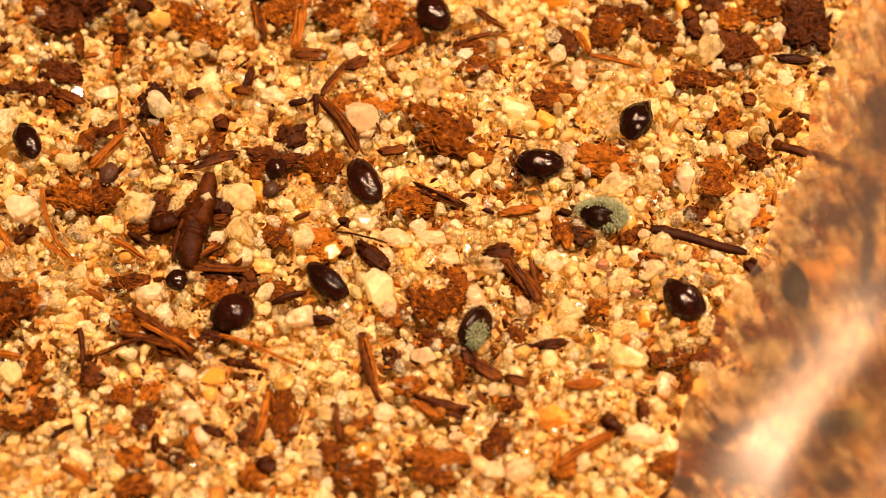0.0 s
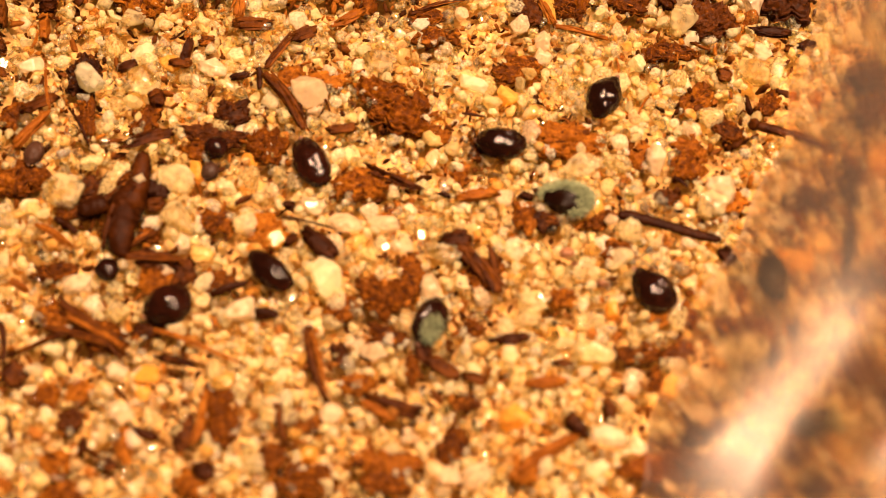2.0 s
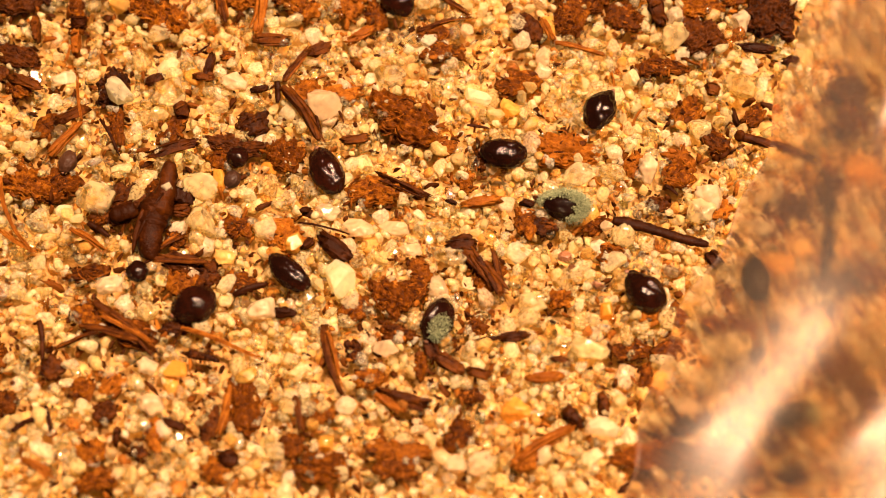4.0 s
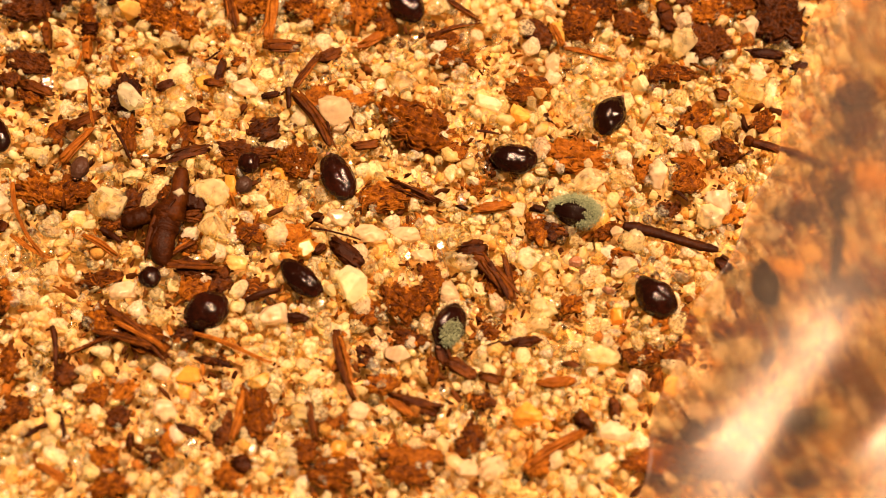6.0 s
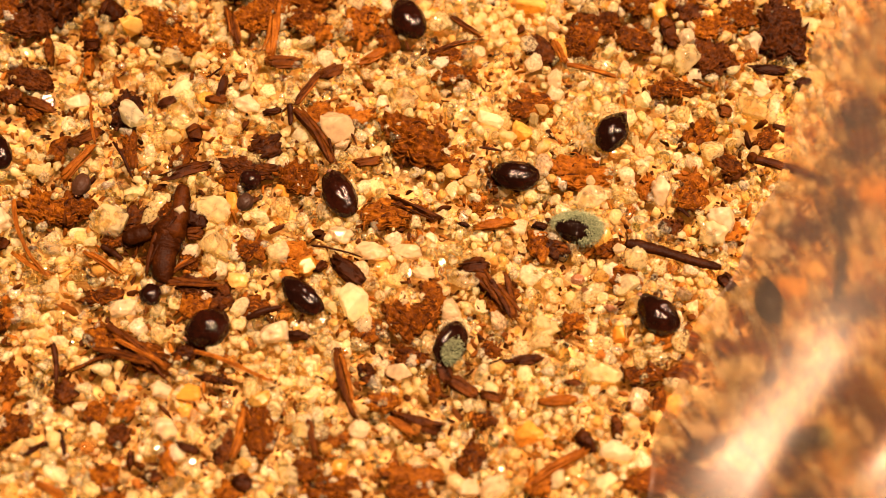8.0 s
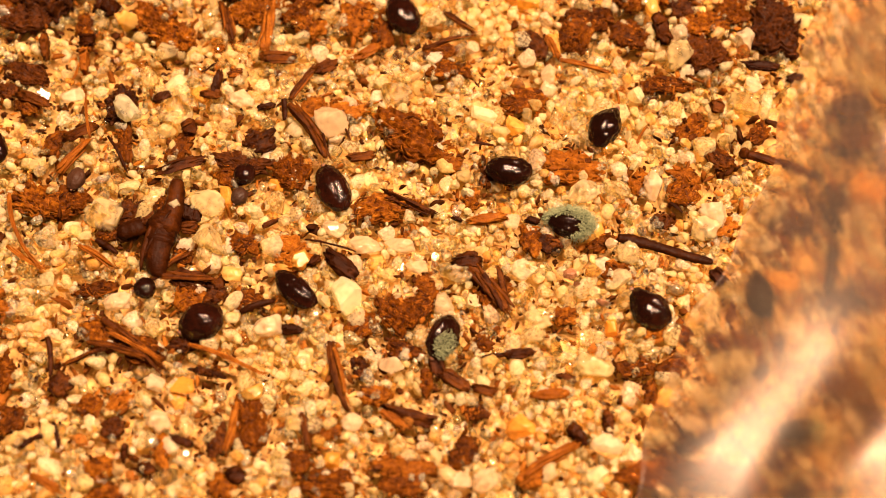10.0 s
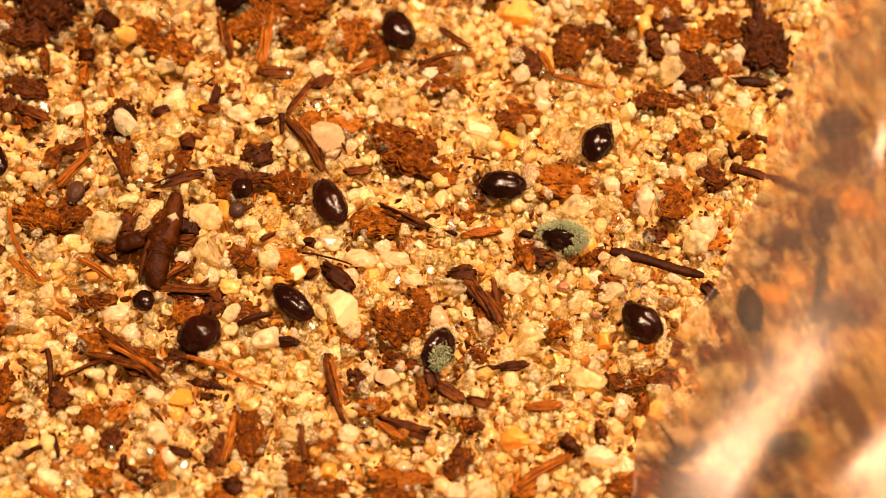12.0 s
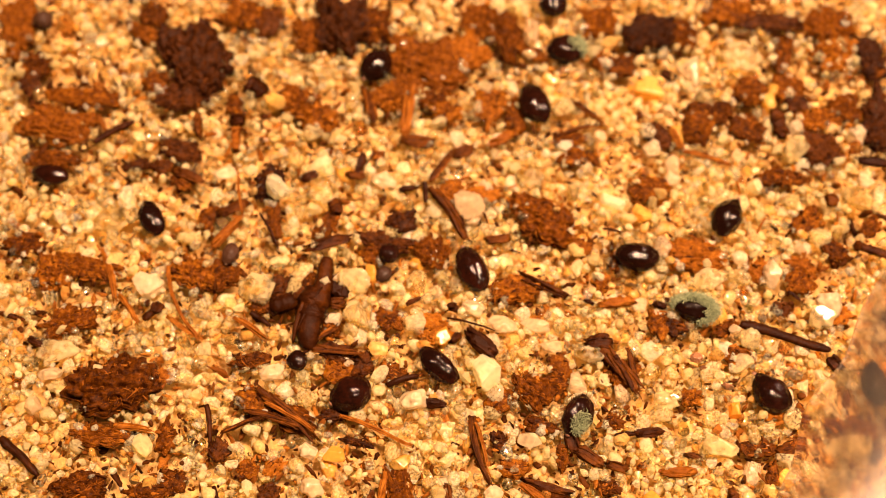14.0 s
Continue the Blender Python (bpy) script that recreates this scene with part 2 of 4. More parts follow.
def clear_plastic():
    """Scuffed clear plastic: blurs what lies behind it, is a little hazy, and gives a broad sheen. Its colour darkens
    away from the lip, standing in for its missing shadow.
    """
    m, nodes, links, bsdf = material("scuffed clear plastic")
    where, haze, apart = nodes.new("ShaderNodeTexCoord"), nodes.new("ShaderNodeTexNoise"), nodes.new("ShaderNodeSeparateXYZ")
    links.new(where.outputs["Object"], haze.inputs["Vector"])
    links.new(where.outputs["Object"], apart.inputs["Vector"])
    haze.inputs["Scale"].default_value, haze.inputs["Detail"].default_value = 1 / (1.8 * MM), 4
    # fades blur, haze, gloss and tint in from the lip, for a soft edge
    from_lip = nodes.new("ShaderNodeMath")
    from_lip.operation = "MULTIPLY_ADD"
    links.new(haze.outputs["Fac"], from_lip.inputs[0])
    from_lip.inputs[1].default_value = 3.0 * MM
    links.new(apart.outputs["X"], from_lip.inputs[2])
    varied = {}
    for key, low, high in (("rough", 0.06, 0.25), ("haze", 0.0, 0.025), ("coat", 0.0, 0.75), ("tint", 0.0, 1.0)):
        step = nodes.new("ShaderNodeMapRange")
        step.interpolation_type = "SMOOTHSTEP"
        links.new(from_lip.outputs[0], step.inputs["Value"])
        step.inputs["From Min"].default_value, step.inputs["From Max"].default_value = 0.7 * MM, 3.2 * MM
        step.inputs["To Min"].default_value, step.inputs["To Max"].default_value = low, high
        varied[key] = step.outputs["Result"]
    links.new(varied["rough"], bsdf.inputs["Roughness"])
    links.new(varied["coat"], bsdf.inputs["Coat Weight"])
    # shade put into the colour, since the sheet casts no shadow on the sand
    tint, pane = ramp(nodes, [(0.0, (0.90, 0.84, 0.80)), (1.0, (0.40, 0.325, 0.22))]), ramp(nodes, [(0.0, (0.92, 0.88, 0.85)), (1.0, (0.50, 0.43, 0.33))])
    for colour in (tint, pane):
        links.new(varied["tint"], colour.inputs["Fac"])
    links.new(tint.outputs["Color"], bsdf.inputs["Base Color"])
    bsdf.inputs["Transmission Weight"].default_value = 1.0
    bsdf.inputs["IOR"].default_value = 1.12
    bsdf.inputs["Coat Roughness"].default_value = 0.46
    both, scatter = nodes.new("ShaderNodeMixShader"), nodes.new("ShaderNodeMixShader")
    for k, kind in ((1, "ShaderNodeBsdfTranslucent"), (2, "ShaderNodeBsdfDiffuse")):
        dull = nodes.new(kind)
        dull.inputs["Color"].default_value = (0.86, 0.80, 0.66, 1)
        links.new(dull.outputs[0], scatter.inputs[k])
    scatter.inputs["Fac"].default_value = 0.5
    links.new(varied["haze"], both.inputs["Fac"])
    links.new(bsdf.outputs[0], both.inputs[1])
    links.new(scatter.outputs[0], both.inputs[2])
    window, whole = nodes.new("ShaderNodeBsdfTransparent"), nodes.new("ShaderNodeMixShader")
    links.new(pane.outputs["Color"], window.inputs["Color"])
    whole.inputs["Fac"].default_value = 0.22
    links.new(both.outputs[0], whole.inputs[1])
    links.new(window.outputs[0], whole.inputs[2])
    links.new(whole.outputs[0], nodes["Material Output"].inputs["Surface"])
    return m


plastic = clear_plastic()


# ---- shape helpers (all in mm) ----
def ball(subdivisions):
    bm = bmesh.new()
    bmesh.ops.create_icosphere(bm, subdivisions=subdivisions, radius=1.0)
    v = np.array([x.co[:] for x in bm.verts])
    f = np.array([[x.index for x in p.verts] for p in bm.faces])
    bm.free()
    return v, f


BALLS = {n: ball(n) for n in (1, 2, 3, 4, 5)}
KEEP = []  # plan areas that things cover: x, y, half length, half width, turn in radians
LAID = []  # crumbs of plant matter that a few grains lie on: x, y, half length, half width, turn, z, height
BROWN = []  # where rotted matter lies: x, y, reach


def turn_of(rng):
    """A random turn as a 3 x 3 matrix."""
    q = rng.normal(size=4)
    w, x, y, z = q / np.linalg.norm(q)
    return np.array([[1 - 2 * (y * y + z * z), 2 * (x * y - w * z), 2 * (x * z + w * y)], [2 * (x * y + w * z), 1 - 2 * (x * x + z * z), 2 * (y * z - w * x)], [2 * (x * z - w * y), 2 * (y * z + w * x), 1 - 2 * (x * x + y * y)]])


def rough_ball(rng, subdivisions, cuts, uneven, grain=1.6):
    """A unit stone: a ball with uneven sides and flat breaks."""
    v, f = BALLS[subdivisions]
    v = v.copy()
    off = Vector(rng.uniform(-50, 50, 3))
    bumps = np.array([noise.noise(Vector(p) * grain + off) + 0.4 * noise.noise(Vector(p) * grain * 2.7 + off) for p in v])
    v *= (1 + uneven * bumps)[:, None]
    for _ in range(cuts):
        n = rng.normal(size=3)
        n /= np.linalg.norm(n)
        over = np.maximum(0, v @ n - rng.uniform(0.45, 0.82))
        v -= over[:, None] * n
    return v, f


def mesh_of(name, v, f, mat, smooth=True):
    me = bpy.data.meshes.new(name)
    me.from_pydata((np.asarray(v) * MM).tolist(), [], [list(map(int, p)) for p in f])
    me.polygons.foreach_set("use_smooth", [smooth] * len(me.polygons))
    me.materials.append(mat)
    me.update()
    return me


def part(name, v, f, mat, parent, label="", smooth=True):
    ob = new(name, mesh_of(name, v, f, mat, smooth))
    ob.parent = parent
    if label:
        ob["label"] = label
    return ob


def thing(name, v, f, mat, x, y, z, yaw, label, category, group="", smooth=True, lean=0, tip=0):
    ob = new(name, mesh_of(name, v, f, mat, smooth))
    ob.matrix_world = pose(x * MM, y * MM, z * MM, lean, tip, yaw)
    return tagged(ob, label, category, group)


def tube(points, radii, sides=8, uneven=0.0, rng=None, flat=1.0):
    """A tapered rod through the points, with closed ends. flat: its height over its width."""
    p = np.asarray(points, float)
    along = np.gradient(p, axis=0)
    along /= np.linalg.norm(along, axis=1)[:, None] + 1e-9
    side = np.cross(along, (0, 0, 1.0))
    side /= np.linalg.norm(side, axis=1)[:, None] + 1e-9
    up = np.cross(side, along)
    v, f, n = [], [], len(p)
    ridge = rng.uniform(1 - uneven, 1 + uneven, sides) if rng is not None else np.ones(sides)
    for i in range(n):
        for k in range(sides):
            a = 2 * math.pi * k / sides
            r = radii[i] * ridge[k] * (rng.uniform(1 - uneven / 2, 1 + uneven / 2) if rng is not None else 1)
            v.append(p[i] + r * (math.cos(a) * side[i] + math.sin(a) * flat * up[i]))
    for i in range(n - 1):
        for k in range(sides):
            a, b = i * sides + k, i * sides + (k + 1) % sides
            f.append((a, b, b + sides, a + sides))
    f.append(tuple(range(sides))[::-1])
    f.append(tuple((n - 1) * sides + k for k in range(sides)))
    return np.array(v), f


def joined(pieces):
    v, f, n = [], [], 0
    for pv, pf in pieces:
        v.append(pv)
        f += [tuple(i + n for i in p) for p in pf]
        n += len(pv)
    return np.concatenate(v), f


def wander(x0, y0, x1, y1, n, bend, rng, z=0.0, dz=0.0):
    """Points from one place to another with a bow and small kinks."""
    a, b = np.array([x0, y0]), np.array([x1, y1])
    d = b - a
    across = np.array([-d[1], d[0]])
    s = np.linspace(0, 1, n)
    kinks = np.interp(s, np.linspace(0, 1, 5), rng.normal(size=5) * 0.006)
    out = a + s[:, None] * d + (bend * np.sin(math.pi * s) + kinks)[:, None] * across
    return np.c_[out, z + dz * s + np.interp(s, np.linspace(0, 1, 4), rng.normal(size=4) * 0.03)]


# ---- things ----
def seed(x, y, length, width, yaw, tip=0.12, look_of="glossy", z=0.16, mould=None, lean=0, fringe=0):
    """A plump dark seed with a narrower end, a shallow groove and a small scar at the tip. mould: where on it grey-green mould grows (along, across, reach)."""
    rng = np.random.default_rng(int(abs(x * 31 + y * 17) * 100))
    v, f = BALLS[5]
    v = v.copy()
    narrow = 1 - tip * np.clip(-v[:, 0], -0.4, 1) ** 2 - tip * 0.8 * (v[:, 0] < 0) * np.abs(v[:, 0])
    off = Vector(rng.uniform(-9, 9, 3))
    dent = np.array([noise.noise(Vector(p) * 2.2 + off) + 0.5 * noise.noise(Vector(p) * 5 + off) + 0.22 * noise.noise(Vector(p) * 13 + off) for p in v])
    groove = 0.05 * np.exp(-((v[:, 1] - 0.25) / 0.12) ** 2) * (v[:, 2] > 0)
    body = np.c_[v[:, 0] * length / 2, (v[:, 1] * narrow + 0.10 * v[:, 0] ** 2) * width / 2, v[:, 2] * narrow * (1 - groove) * width * 0.42]
    body *= (1 + 0.075 * dent)[:, None]
    words = {"glossy": "glossy dark brown oval seed lying on the sand", "dull": "dull dusty dark seed half sunk in the sand", "mouldy": "dark brown seed covered in grey-green mould"}[look_of]
    ob = thing("seed", body, f, seed_dull if look_of == "dull" else seed_coat, x, y, z, yaw, words, "seed", "seeds on the sand", lean=lean)
    sv, sf = rough_ball(rng, 2, 2, 0.15)
    part("scar", sv * (0.06 * length, 0.09 * width, 0.09 * width) + (-0.49 * length, 0.05 * width, 0), sf, seed_scar, ob, "small brown scar at the tip")
    if mould:
        ma, mb, reach, bare = mould
        heads, hv = [], BALLS[1][0]
        for q in rng.permutation(len(body)):
            p, n = body[q], v[q] / np.linalg.norm(v[q])
            far = math.hypot(v[q, 0] - ma, v[q, 1] - mb) / (reach * rng.uniform(0.8, 1.15))
            if n[2] < -0.35 or (far < 1 if bare else far > 1):
                continue
            for _ in range(2):
                lean_to = n + rng.normal(size=3) * 0.35
                tall = rng.uniform(0.02, 0.13)
                foot = p + rng.normal(size=3) * 0.012
                heads.append(tube([foot, foot + lean_to * tall], [0.005, 0.004], 3))
                heads.append((hv * rng.uniform(0.010, 0.022) + foot + lean_to * tall, BALLS[1][1]))
        tagged(part("mould", *joined(heads), mould_head, ob, "grey-green mould of stalked heads"), kind="stuff")
    if fringe:
        drops = []
        for k in range(fringe):
            q = rng.uniform(-1.3, 1.3)
            foot = np.array([length / 2 * math.cos(q) * 0.94, width / 2 * math.sin(q) * 0.94, rng.uniform(0.05, 0.2)])
            tip_at = foot * (1.0 + rng.uniform(0.05, 0.18)) + (0, 0, rng.uniform(0.03, 0.1))
            drops.append(tube([foot, tip_at], [0.006, 0.004], 3))
            drops.append((BALLS[1][0] * rng.uniform(0.014, 0.026) + tip_at, BALLS[1][1]))
        tagged(part("mould_fringe", *joined(drops), pebble_clear, ob, "fringe of tiny clear droplets on stalks"), kind="stuff")
    KEEP.append((x, y, length / 2, width / 2, math.radians(yaw)))
    return ob


def twig(x0, y0, x1, y1, width, wood="dark", bend=0.03, z=0.12, dz=0.0, taper=0.75, knob=0.0, flat=0.8, kind="twig"):
    """A thin woody piece with ridged bark, broken at both ends."""
    rng = np.random.default_rng(int(abs(x0 * 13 + y1 * 29) * 100))
    cx, cy = (x0 + x1) / 2, (y0 + y1) / 2
    long = math.hypot(x1 - x0, y1 - y0)
    n = max(6, int(long / 0.18))
    p = wander(x0 - cx, y0 - cy, x1 - cx, y1 - cy, n, bend, rng, 0, dz)
    s = np.linspace(0, 1, n)
    r = width / 2 * (1 - (1 - taper) * s) * (1 + 0.05 * rng.normal(size=n))
    r[0] *= 0.75
    r[-1] *= 0.6
    core = 1.0 if wood == "dark" else 0.72
    rings = np.linspace(0, 1, 3 * n)
    fine = np.c_[tuple(np.interp(rings, s, p[:, k]) for k in range(3))]
    fine[:, :2] += rng.normal(size=(3 * n, 2)) * 0.006 * width
    v, f = tube(fine, core * np.interp(rings, s, r) * (1 + 0.03 * rng.normal(size=3 * n)), 12, 0.12, rng, flat)
    words = {"dark": "dark brown broken", "brown": "reddish brown", "orange": "thin orange-brown"}[wood]
    what = {"twig": "twig lying on the sand", "fibre": "plant fibre lying on the sand grains"}[kind]
    ob = thing("twig" if kind == "twig" else "plant_fibre", v, f, WOODS[wood], cx, cy, z - min(0.06, 0.3 * width), 0, f"{words} {what}", "twig" if kind == "twig" else "plant fibre", f"{kind}s on the sand")
    way = (p[-1] - p[0]) / long
    across = np.array([-way[1], way[0], 0])
    for k in range(2 if wood == "dark" else 5):
        a, turn = rng.uniform(0, 0.25), rng.uniform(0.2, 2.9)
        b = rng.uniform(0.75, 1.12)
        at = np.linspace(a, b, 9)
        line = np.c_[tuple(np.interp(np.clip(at, 0, 1), s, p[:, q]) for q in range(3))] + np.outer(np.maximum(0, at - 1) * long, way)
        turns = turn + rng.normal(0, 0.9) * at
        spread = width * (0.40 + 0.35 * np.abs(at - 0.5) ** 2)
        line += np.outer(spread * np.cos(turns), across)
        line[:, 2] += flat * spread * np.sin(turns) * 0.9
        w = width * rng.uniform(0.10, 0.2) * (0.5 if wood == "dark" else 1)
        sv, sf = tube(line, w * np.array([0.4, 0.9, 1, 1, 0.9, 1, 0.8, 0.6, 0.2]), 6, 0.25, rng, 0.7)
        part("splinter", sv, sf, WOODS["orange" if wood == "brown" and rng.random() < 0.12 else wood], ob)
    hairs = []
    for k in range(5 if wood == "dark" else 12):
        q = p[0 if rng.random() < 0.4 else -1] if rng.random() < 0.6 else p[int(rng.integers(n))]
        out = way * rng.normal(0, 0.3) + across * rng.normal(0, 0.3) + (0, 0, rng.uniform(0, 0.2))
        size = rng.uniform(0.5, 1.4) * width + 0.06
        hairs.append(tube([q, q + 0.5 * size * out + (0, 0, 0.02), q + size * out], [0.05 * width + 0.005, 0.035 * width + 0.004, 0.003], 4))
    tagged(part("fray", *joined(hairs), WOODS[wood], ob), kind="stuff")
    if knob:
        kv, kf = rough_ball(rng, 3, 4, 0.25)
        part("knot", kv * knob / 2 + p[0], kf, WOODS[wood], ob)
    for k in range(max(1, int(long / 0.5))):
        a = (k + 0.5) / max(1, int(long / 0.5))
        KEEP.append((x0 + a * (x1 - x0), y0 + a * (y1 - y0), 0.34 * min(1, long), width * (0.5 if wood == "dark" else 0.42), math.atan2(y1 - y0, x1 - x0)))
    return ob


def chip(x, y, length, width, yaw, wood="dark", z=0.08, tall=0.35, tip=0):
    """An angular flake of bark with a grain along it."""
    rng = np.random.default_rng(int(abs(x * 37 + y * 11) * 100))
    v, f = BALLS[4]
    v = np.sign(v) * np.abs(v) ** 0.6
    off = Vector(rng.uniform(-40, 40, 3))
    varied = np.array([noise.noise(Vector((p[0] * 1.2, p[1] * 3.5, p[2] * 2)) + off) for p in v])
    ends = np.array([noise.noise(Vector((0, p[1] * 4.0, p[2] * 4.0)) + off) + 0.5 * noise.noise(Vector(p) * 7 + off) for p in v])
    for _ in range(4):
        n = rng.normal(size=3) * (0.6, 1, 0.5)
        n /= np.linalg.norm(n)
        v = v - np.maximum(0, v @ n - rng.uniform(0.6, 0.95))[:, None] * n
    ribs = 1 + 0.10 * np.sin(v[:, 1] * 11 + 2 * varied + rng.uniform(0, 6))
    v = np.c_[v[:, 0] * (1 + 0.5 * ends) * length / 2, v[:, 1] * (1 + 0.5 * varied + 0.15 * ends) * width / 2, v[:, 2] * ribs * (1 + 0.3 * varied) * max(0.10, width * tall * 0.7)]
    words = {"dark": "dark brown angular bark flake on the sand", "brown": "reddish brown bark flake on the sand", "orange": "orange-brown leaf fragment on the sand"}[wood]
    ob = thing("bark_flake", v, f, WOODS[wood], x, y, z, yaw, words, "bark flake", "bark flakes on the sand", tip=tip)
    sv, sf = tube(wander(-0.4 * length, 0.1 * width, 0.35 * length, 0.2 * width, 7, 0.05, rng, max(0.12, width * tall) * 0.75), [0.05 * width] * 6 + [0.02 * width], 5, 0.2, rng)
    part("ridge", sv, sf, WOODS[wood], ob)
    KEEP.append((x, y, length / 2, width / 2, math.radians(yaw)))
    return ob


def clump(x, y, length, width, yaw, wood="brown", z=-0.1, strands=14, tall=0.3, hold=0.78):
    """A crumb of rotted plant matter: a low, torn mat with fine fibres, bits and a fuzz of hairs on it."""
    rng = np.random.default_rng(int(abs(x * 19 + y * 41) * 100))
    large = length * width > 1.2
    v, f = BALLS[5 if large else 4]
    v = v.copy()
    off = Vector(rng.uniform(-50, 50, 3))
    high = max(0.16, min(length, width) * tall * 0.75)
    a = np.arctan2(v[:, 1], v[:, 0])
    torn = np.array([noise.noise(Vector((1.6 * math.cos(q), 1.6 * math.sin(q), 0)) + off) + 0.6 * noise.noise(Vector((4.5 * math.cos(q), 4.5 * math.sin(q), 0)) + off) for q in a])
    nap = np.array([noise.noise(Vector((p[0] * 3.0, p[1] * 7.0, p[2] * 5.0)) + off) + 0.6 * noise.noise(Vector((p[0] * 7.0, p[1] * 17.0, p[2] * 9.0)) + off) + 0.4 * noise.noise(Vector(p) * 26 + off) for p in v])
    flat = np.sign(v[:, 2]) * np.abs(v[:, 2]) ** 0.8
    v = np.c_[v[:, 0] * (1 + 0.42 * torn + 0.07 * nap) * length / 2, v[:, 1] * (1 + 0.42 * torn + 0.10 * nap) * width / 2, flat * (1 + 0.3 * torn) * high + 0.55 * nap * high]
    words = {"dark": "dark brown crumb of rotted plant matter", "brown": "reddish brown clump of rotted plant fibre", "orange": "orange-brown clump of matted plant fibre"}[wood]
    ob = thing("plant_clump", v, f, MATS[wood], x, y, z, yaw, words, "plant debris", "clumps of debris on the sand")
    others = [WOODS[wood], WOODS[wood], wood_brown, wood_orange if wood != "dark" else wood_brown]

    def fibre(reach, least, most, low, top_w):
        q, r = rng.uniform(0, 2 * math.pi), reach * math.sqrt(rng.random())
        px, py = r * math.cos(q) * length / 2, r * math.sin(q) * width / 2
        d, l = rng.normal(0, 0.8) + (math.pi if rng.random() < 0.5 else 0), rng.uniform(least, most) * length
        top = high * math.sqrt(max(0.05, 1 - r * r)) * 1.0
        w = rng.uniform(low, top_w)
        path = wander(px - l / 2 * math.cos(d), py - l / 2 * math.sin(d), px + l / 2 * math.cos(d), py + l / 2 * math.sin(d), 7, rng.normal(0, 0.2), rng, top)
        path[:, 2] -= 0.5 * top * (np.linspace(-1, 1, 7) ** 2)
        return tube(path, [w * 0.5, w, w * 0.8, w, w * 0.7, w * 0.5, w * 0.25], 5, 0.25, rng, 0.6)

    for k in range(strands):
        part("strand", *fibre(0.75, 0.15, 0.55, 0.012, 0.042), others[int(rng.integers(4))], ob)
    tagged(part("fuzz", *joined([fibre(0.95, 0.06, 0.25, 0.005, 0.014) for k in range(70 if large else 36)]), others[3], ob), kind="stuff")
    for k in range(3):
        bv, bf = rough_ball(rng, 2, 5, 0.4)
        q, r = rng.uniform(0, 2 * math.pi), rng.uniform(0.2, 0.8)
        part("crumb", bv * rng.uniform(0.05, 0.13) * (1.6, 0.9, 0.6) + (r * math.cos(q) * length / 2, r * math.sin(q) * width / 2, high * 0.7), bf, others[int(rng.integers(4))], ob)
    BROWN.append((x, y, 0.5 * max(length, width) + 0.5))
    if wood != "dark":
        LAID.append((x, y, length / 2, width / 2, math.radians(yaw), z, high))
    hold = hold if z > -0.13 else 0.45  # sunk crumbs lie half under the grains
    KEEP.append((x, y, length / 2 * hold, width / 2 * hold, math.radians(yaw)))
    return ob


GRAIN_WORDS = {"clear": "clear glassy quartz grain among the sand", "pale": "large cream-white quartz grain in the sand", "milky": "translucent yellowish quartz grain in the sand", "gold": "golden orange quartz grain in the sand", "brown": "small round dark brown mineral grain"}


def pebble(x, y, length, width, yaw, mineral="pale", z=0.05, cuts=8, tall=0.42):
    """A grain that stands out among the sand by its size or colour."""
    rng = np.random.default_rng(int(abs(x * 23 + y * 7) * 100))
    v, f = rough_ball(rng, 4, cuts, 0.32, 2.2)
    v = v * (length / 2 * 0.96, width / 2 * 0.96, max(0.2, width * tall))
    words = GRAIN_WORDS[mineral]
    ob = thing("quartz_grain" if mineral != "brown" else "mineral_grain", v, f, MINERALS[mineral], x, y, z, yaw, words, "sand grain", "grains that stand out")
    KEEP.append((x, y, length / 2, width / 2, math.radians(yaw)))
    return ob


seed(-1.1, 3.26, 1.49, 1.07, -63, tip=0.06)
seed(2.27, -2.34, 1.43, 0.96, -5, tip=0.04)
seed(5.31, -0.78, 1.5, 1.03, -120, tip=0.35)
seed(-3.15, -2.93, 1.63, 1.01, -65, tip=0.1)
seed(-4.14, -6.24, 1.55, 0.82, -42, tip=0.05)
seed(-6.85, -7.24, 1.37, 1.14, 32, tip=0.1)
seed(6.3, -6.8, 1.53, 1.1, -48, tip=0.3)
seed(4.07, -4.09, 1.37, 0.89, -9, tip=0.08, look_of="mouldy", mould=(-0.3, -0.45, 0.75, True))
seed(0.26, -7.71, 1.41, 0.95, 66, tip=0.08, look_of="mouldy", mould=(-0.32, -0.3, 0.5, False), fringe=60)
seed(9.61, -6.39, 1.5, 0.82, -84, tip=0.2)
seed(10.34, -10.52, 1.24, 0.77, 8, tip=0.1, look_of="mouldy", mould=(0.8, -0.2, 0.5, False))
seed(-13.78, -1.45, 1.33, 0.81, -61, tip=0.05)
seed(-17.34, 0.03, 1.27, 0.71, -7, tip=0.05)
seed(-6.62, 4.58, 1.37, 1.02, 56, tip=0.08)
seed(-0.01, 5.43, 1.27, 1.1, 2, tip=0.05, look_of="mouldy", mould=(0.7, 0.1, 0.55, False))
seed(-18.48, 6.03, 0.7, 0.72, 26, look_of="dull")
seed(-0.43, 7.24, 1.05, 0.85, 2)
seed(-5.88, -2.46, 0.7, 0.69, 33)
seed(-11.04, -2.63, 0.77, 0.55, 77, look_of="dull")
seed(-8.61, -6.19, 0.66, 0.66, 22)
seed(-6.01, -3.16, 0.61, 0.51, 65, look_of="dull", z=0.05)
clump(3.13, 2.29, 0.86, 1.19, 22, "dark")
clump(8.71, 1.9, 1.45, 1.29, 32, "dark")
chip(-10.77, 3.61, 0.68, 0.75, 67, "dark")
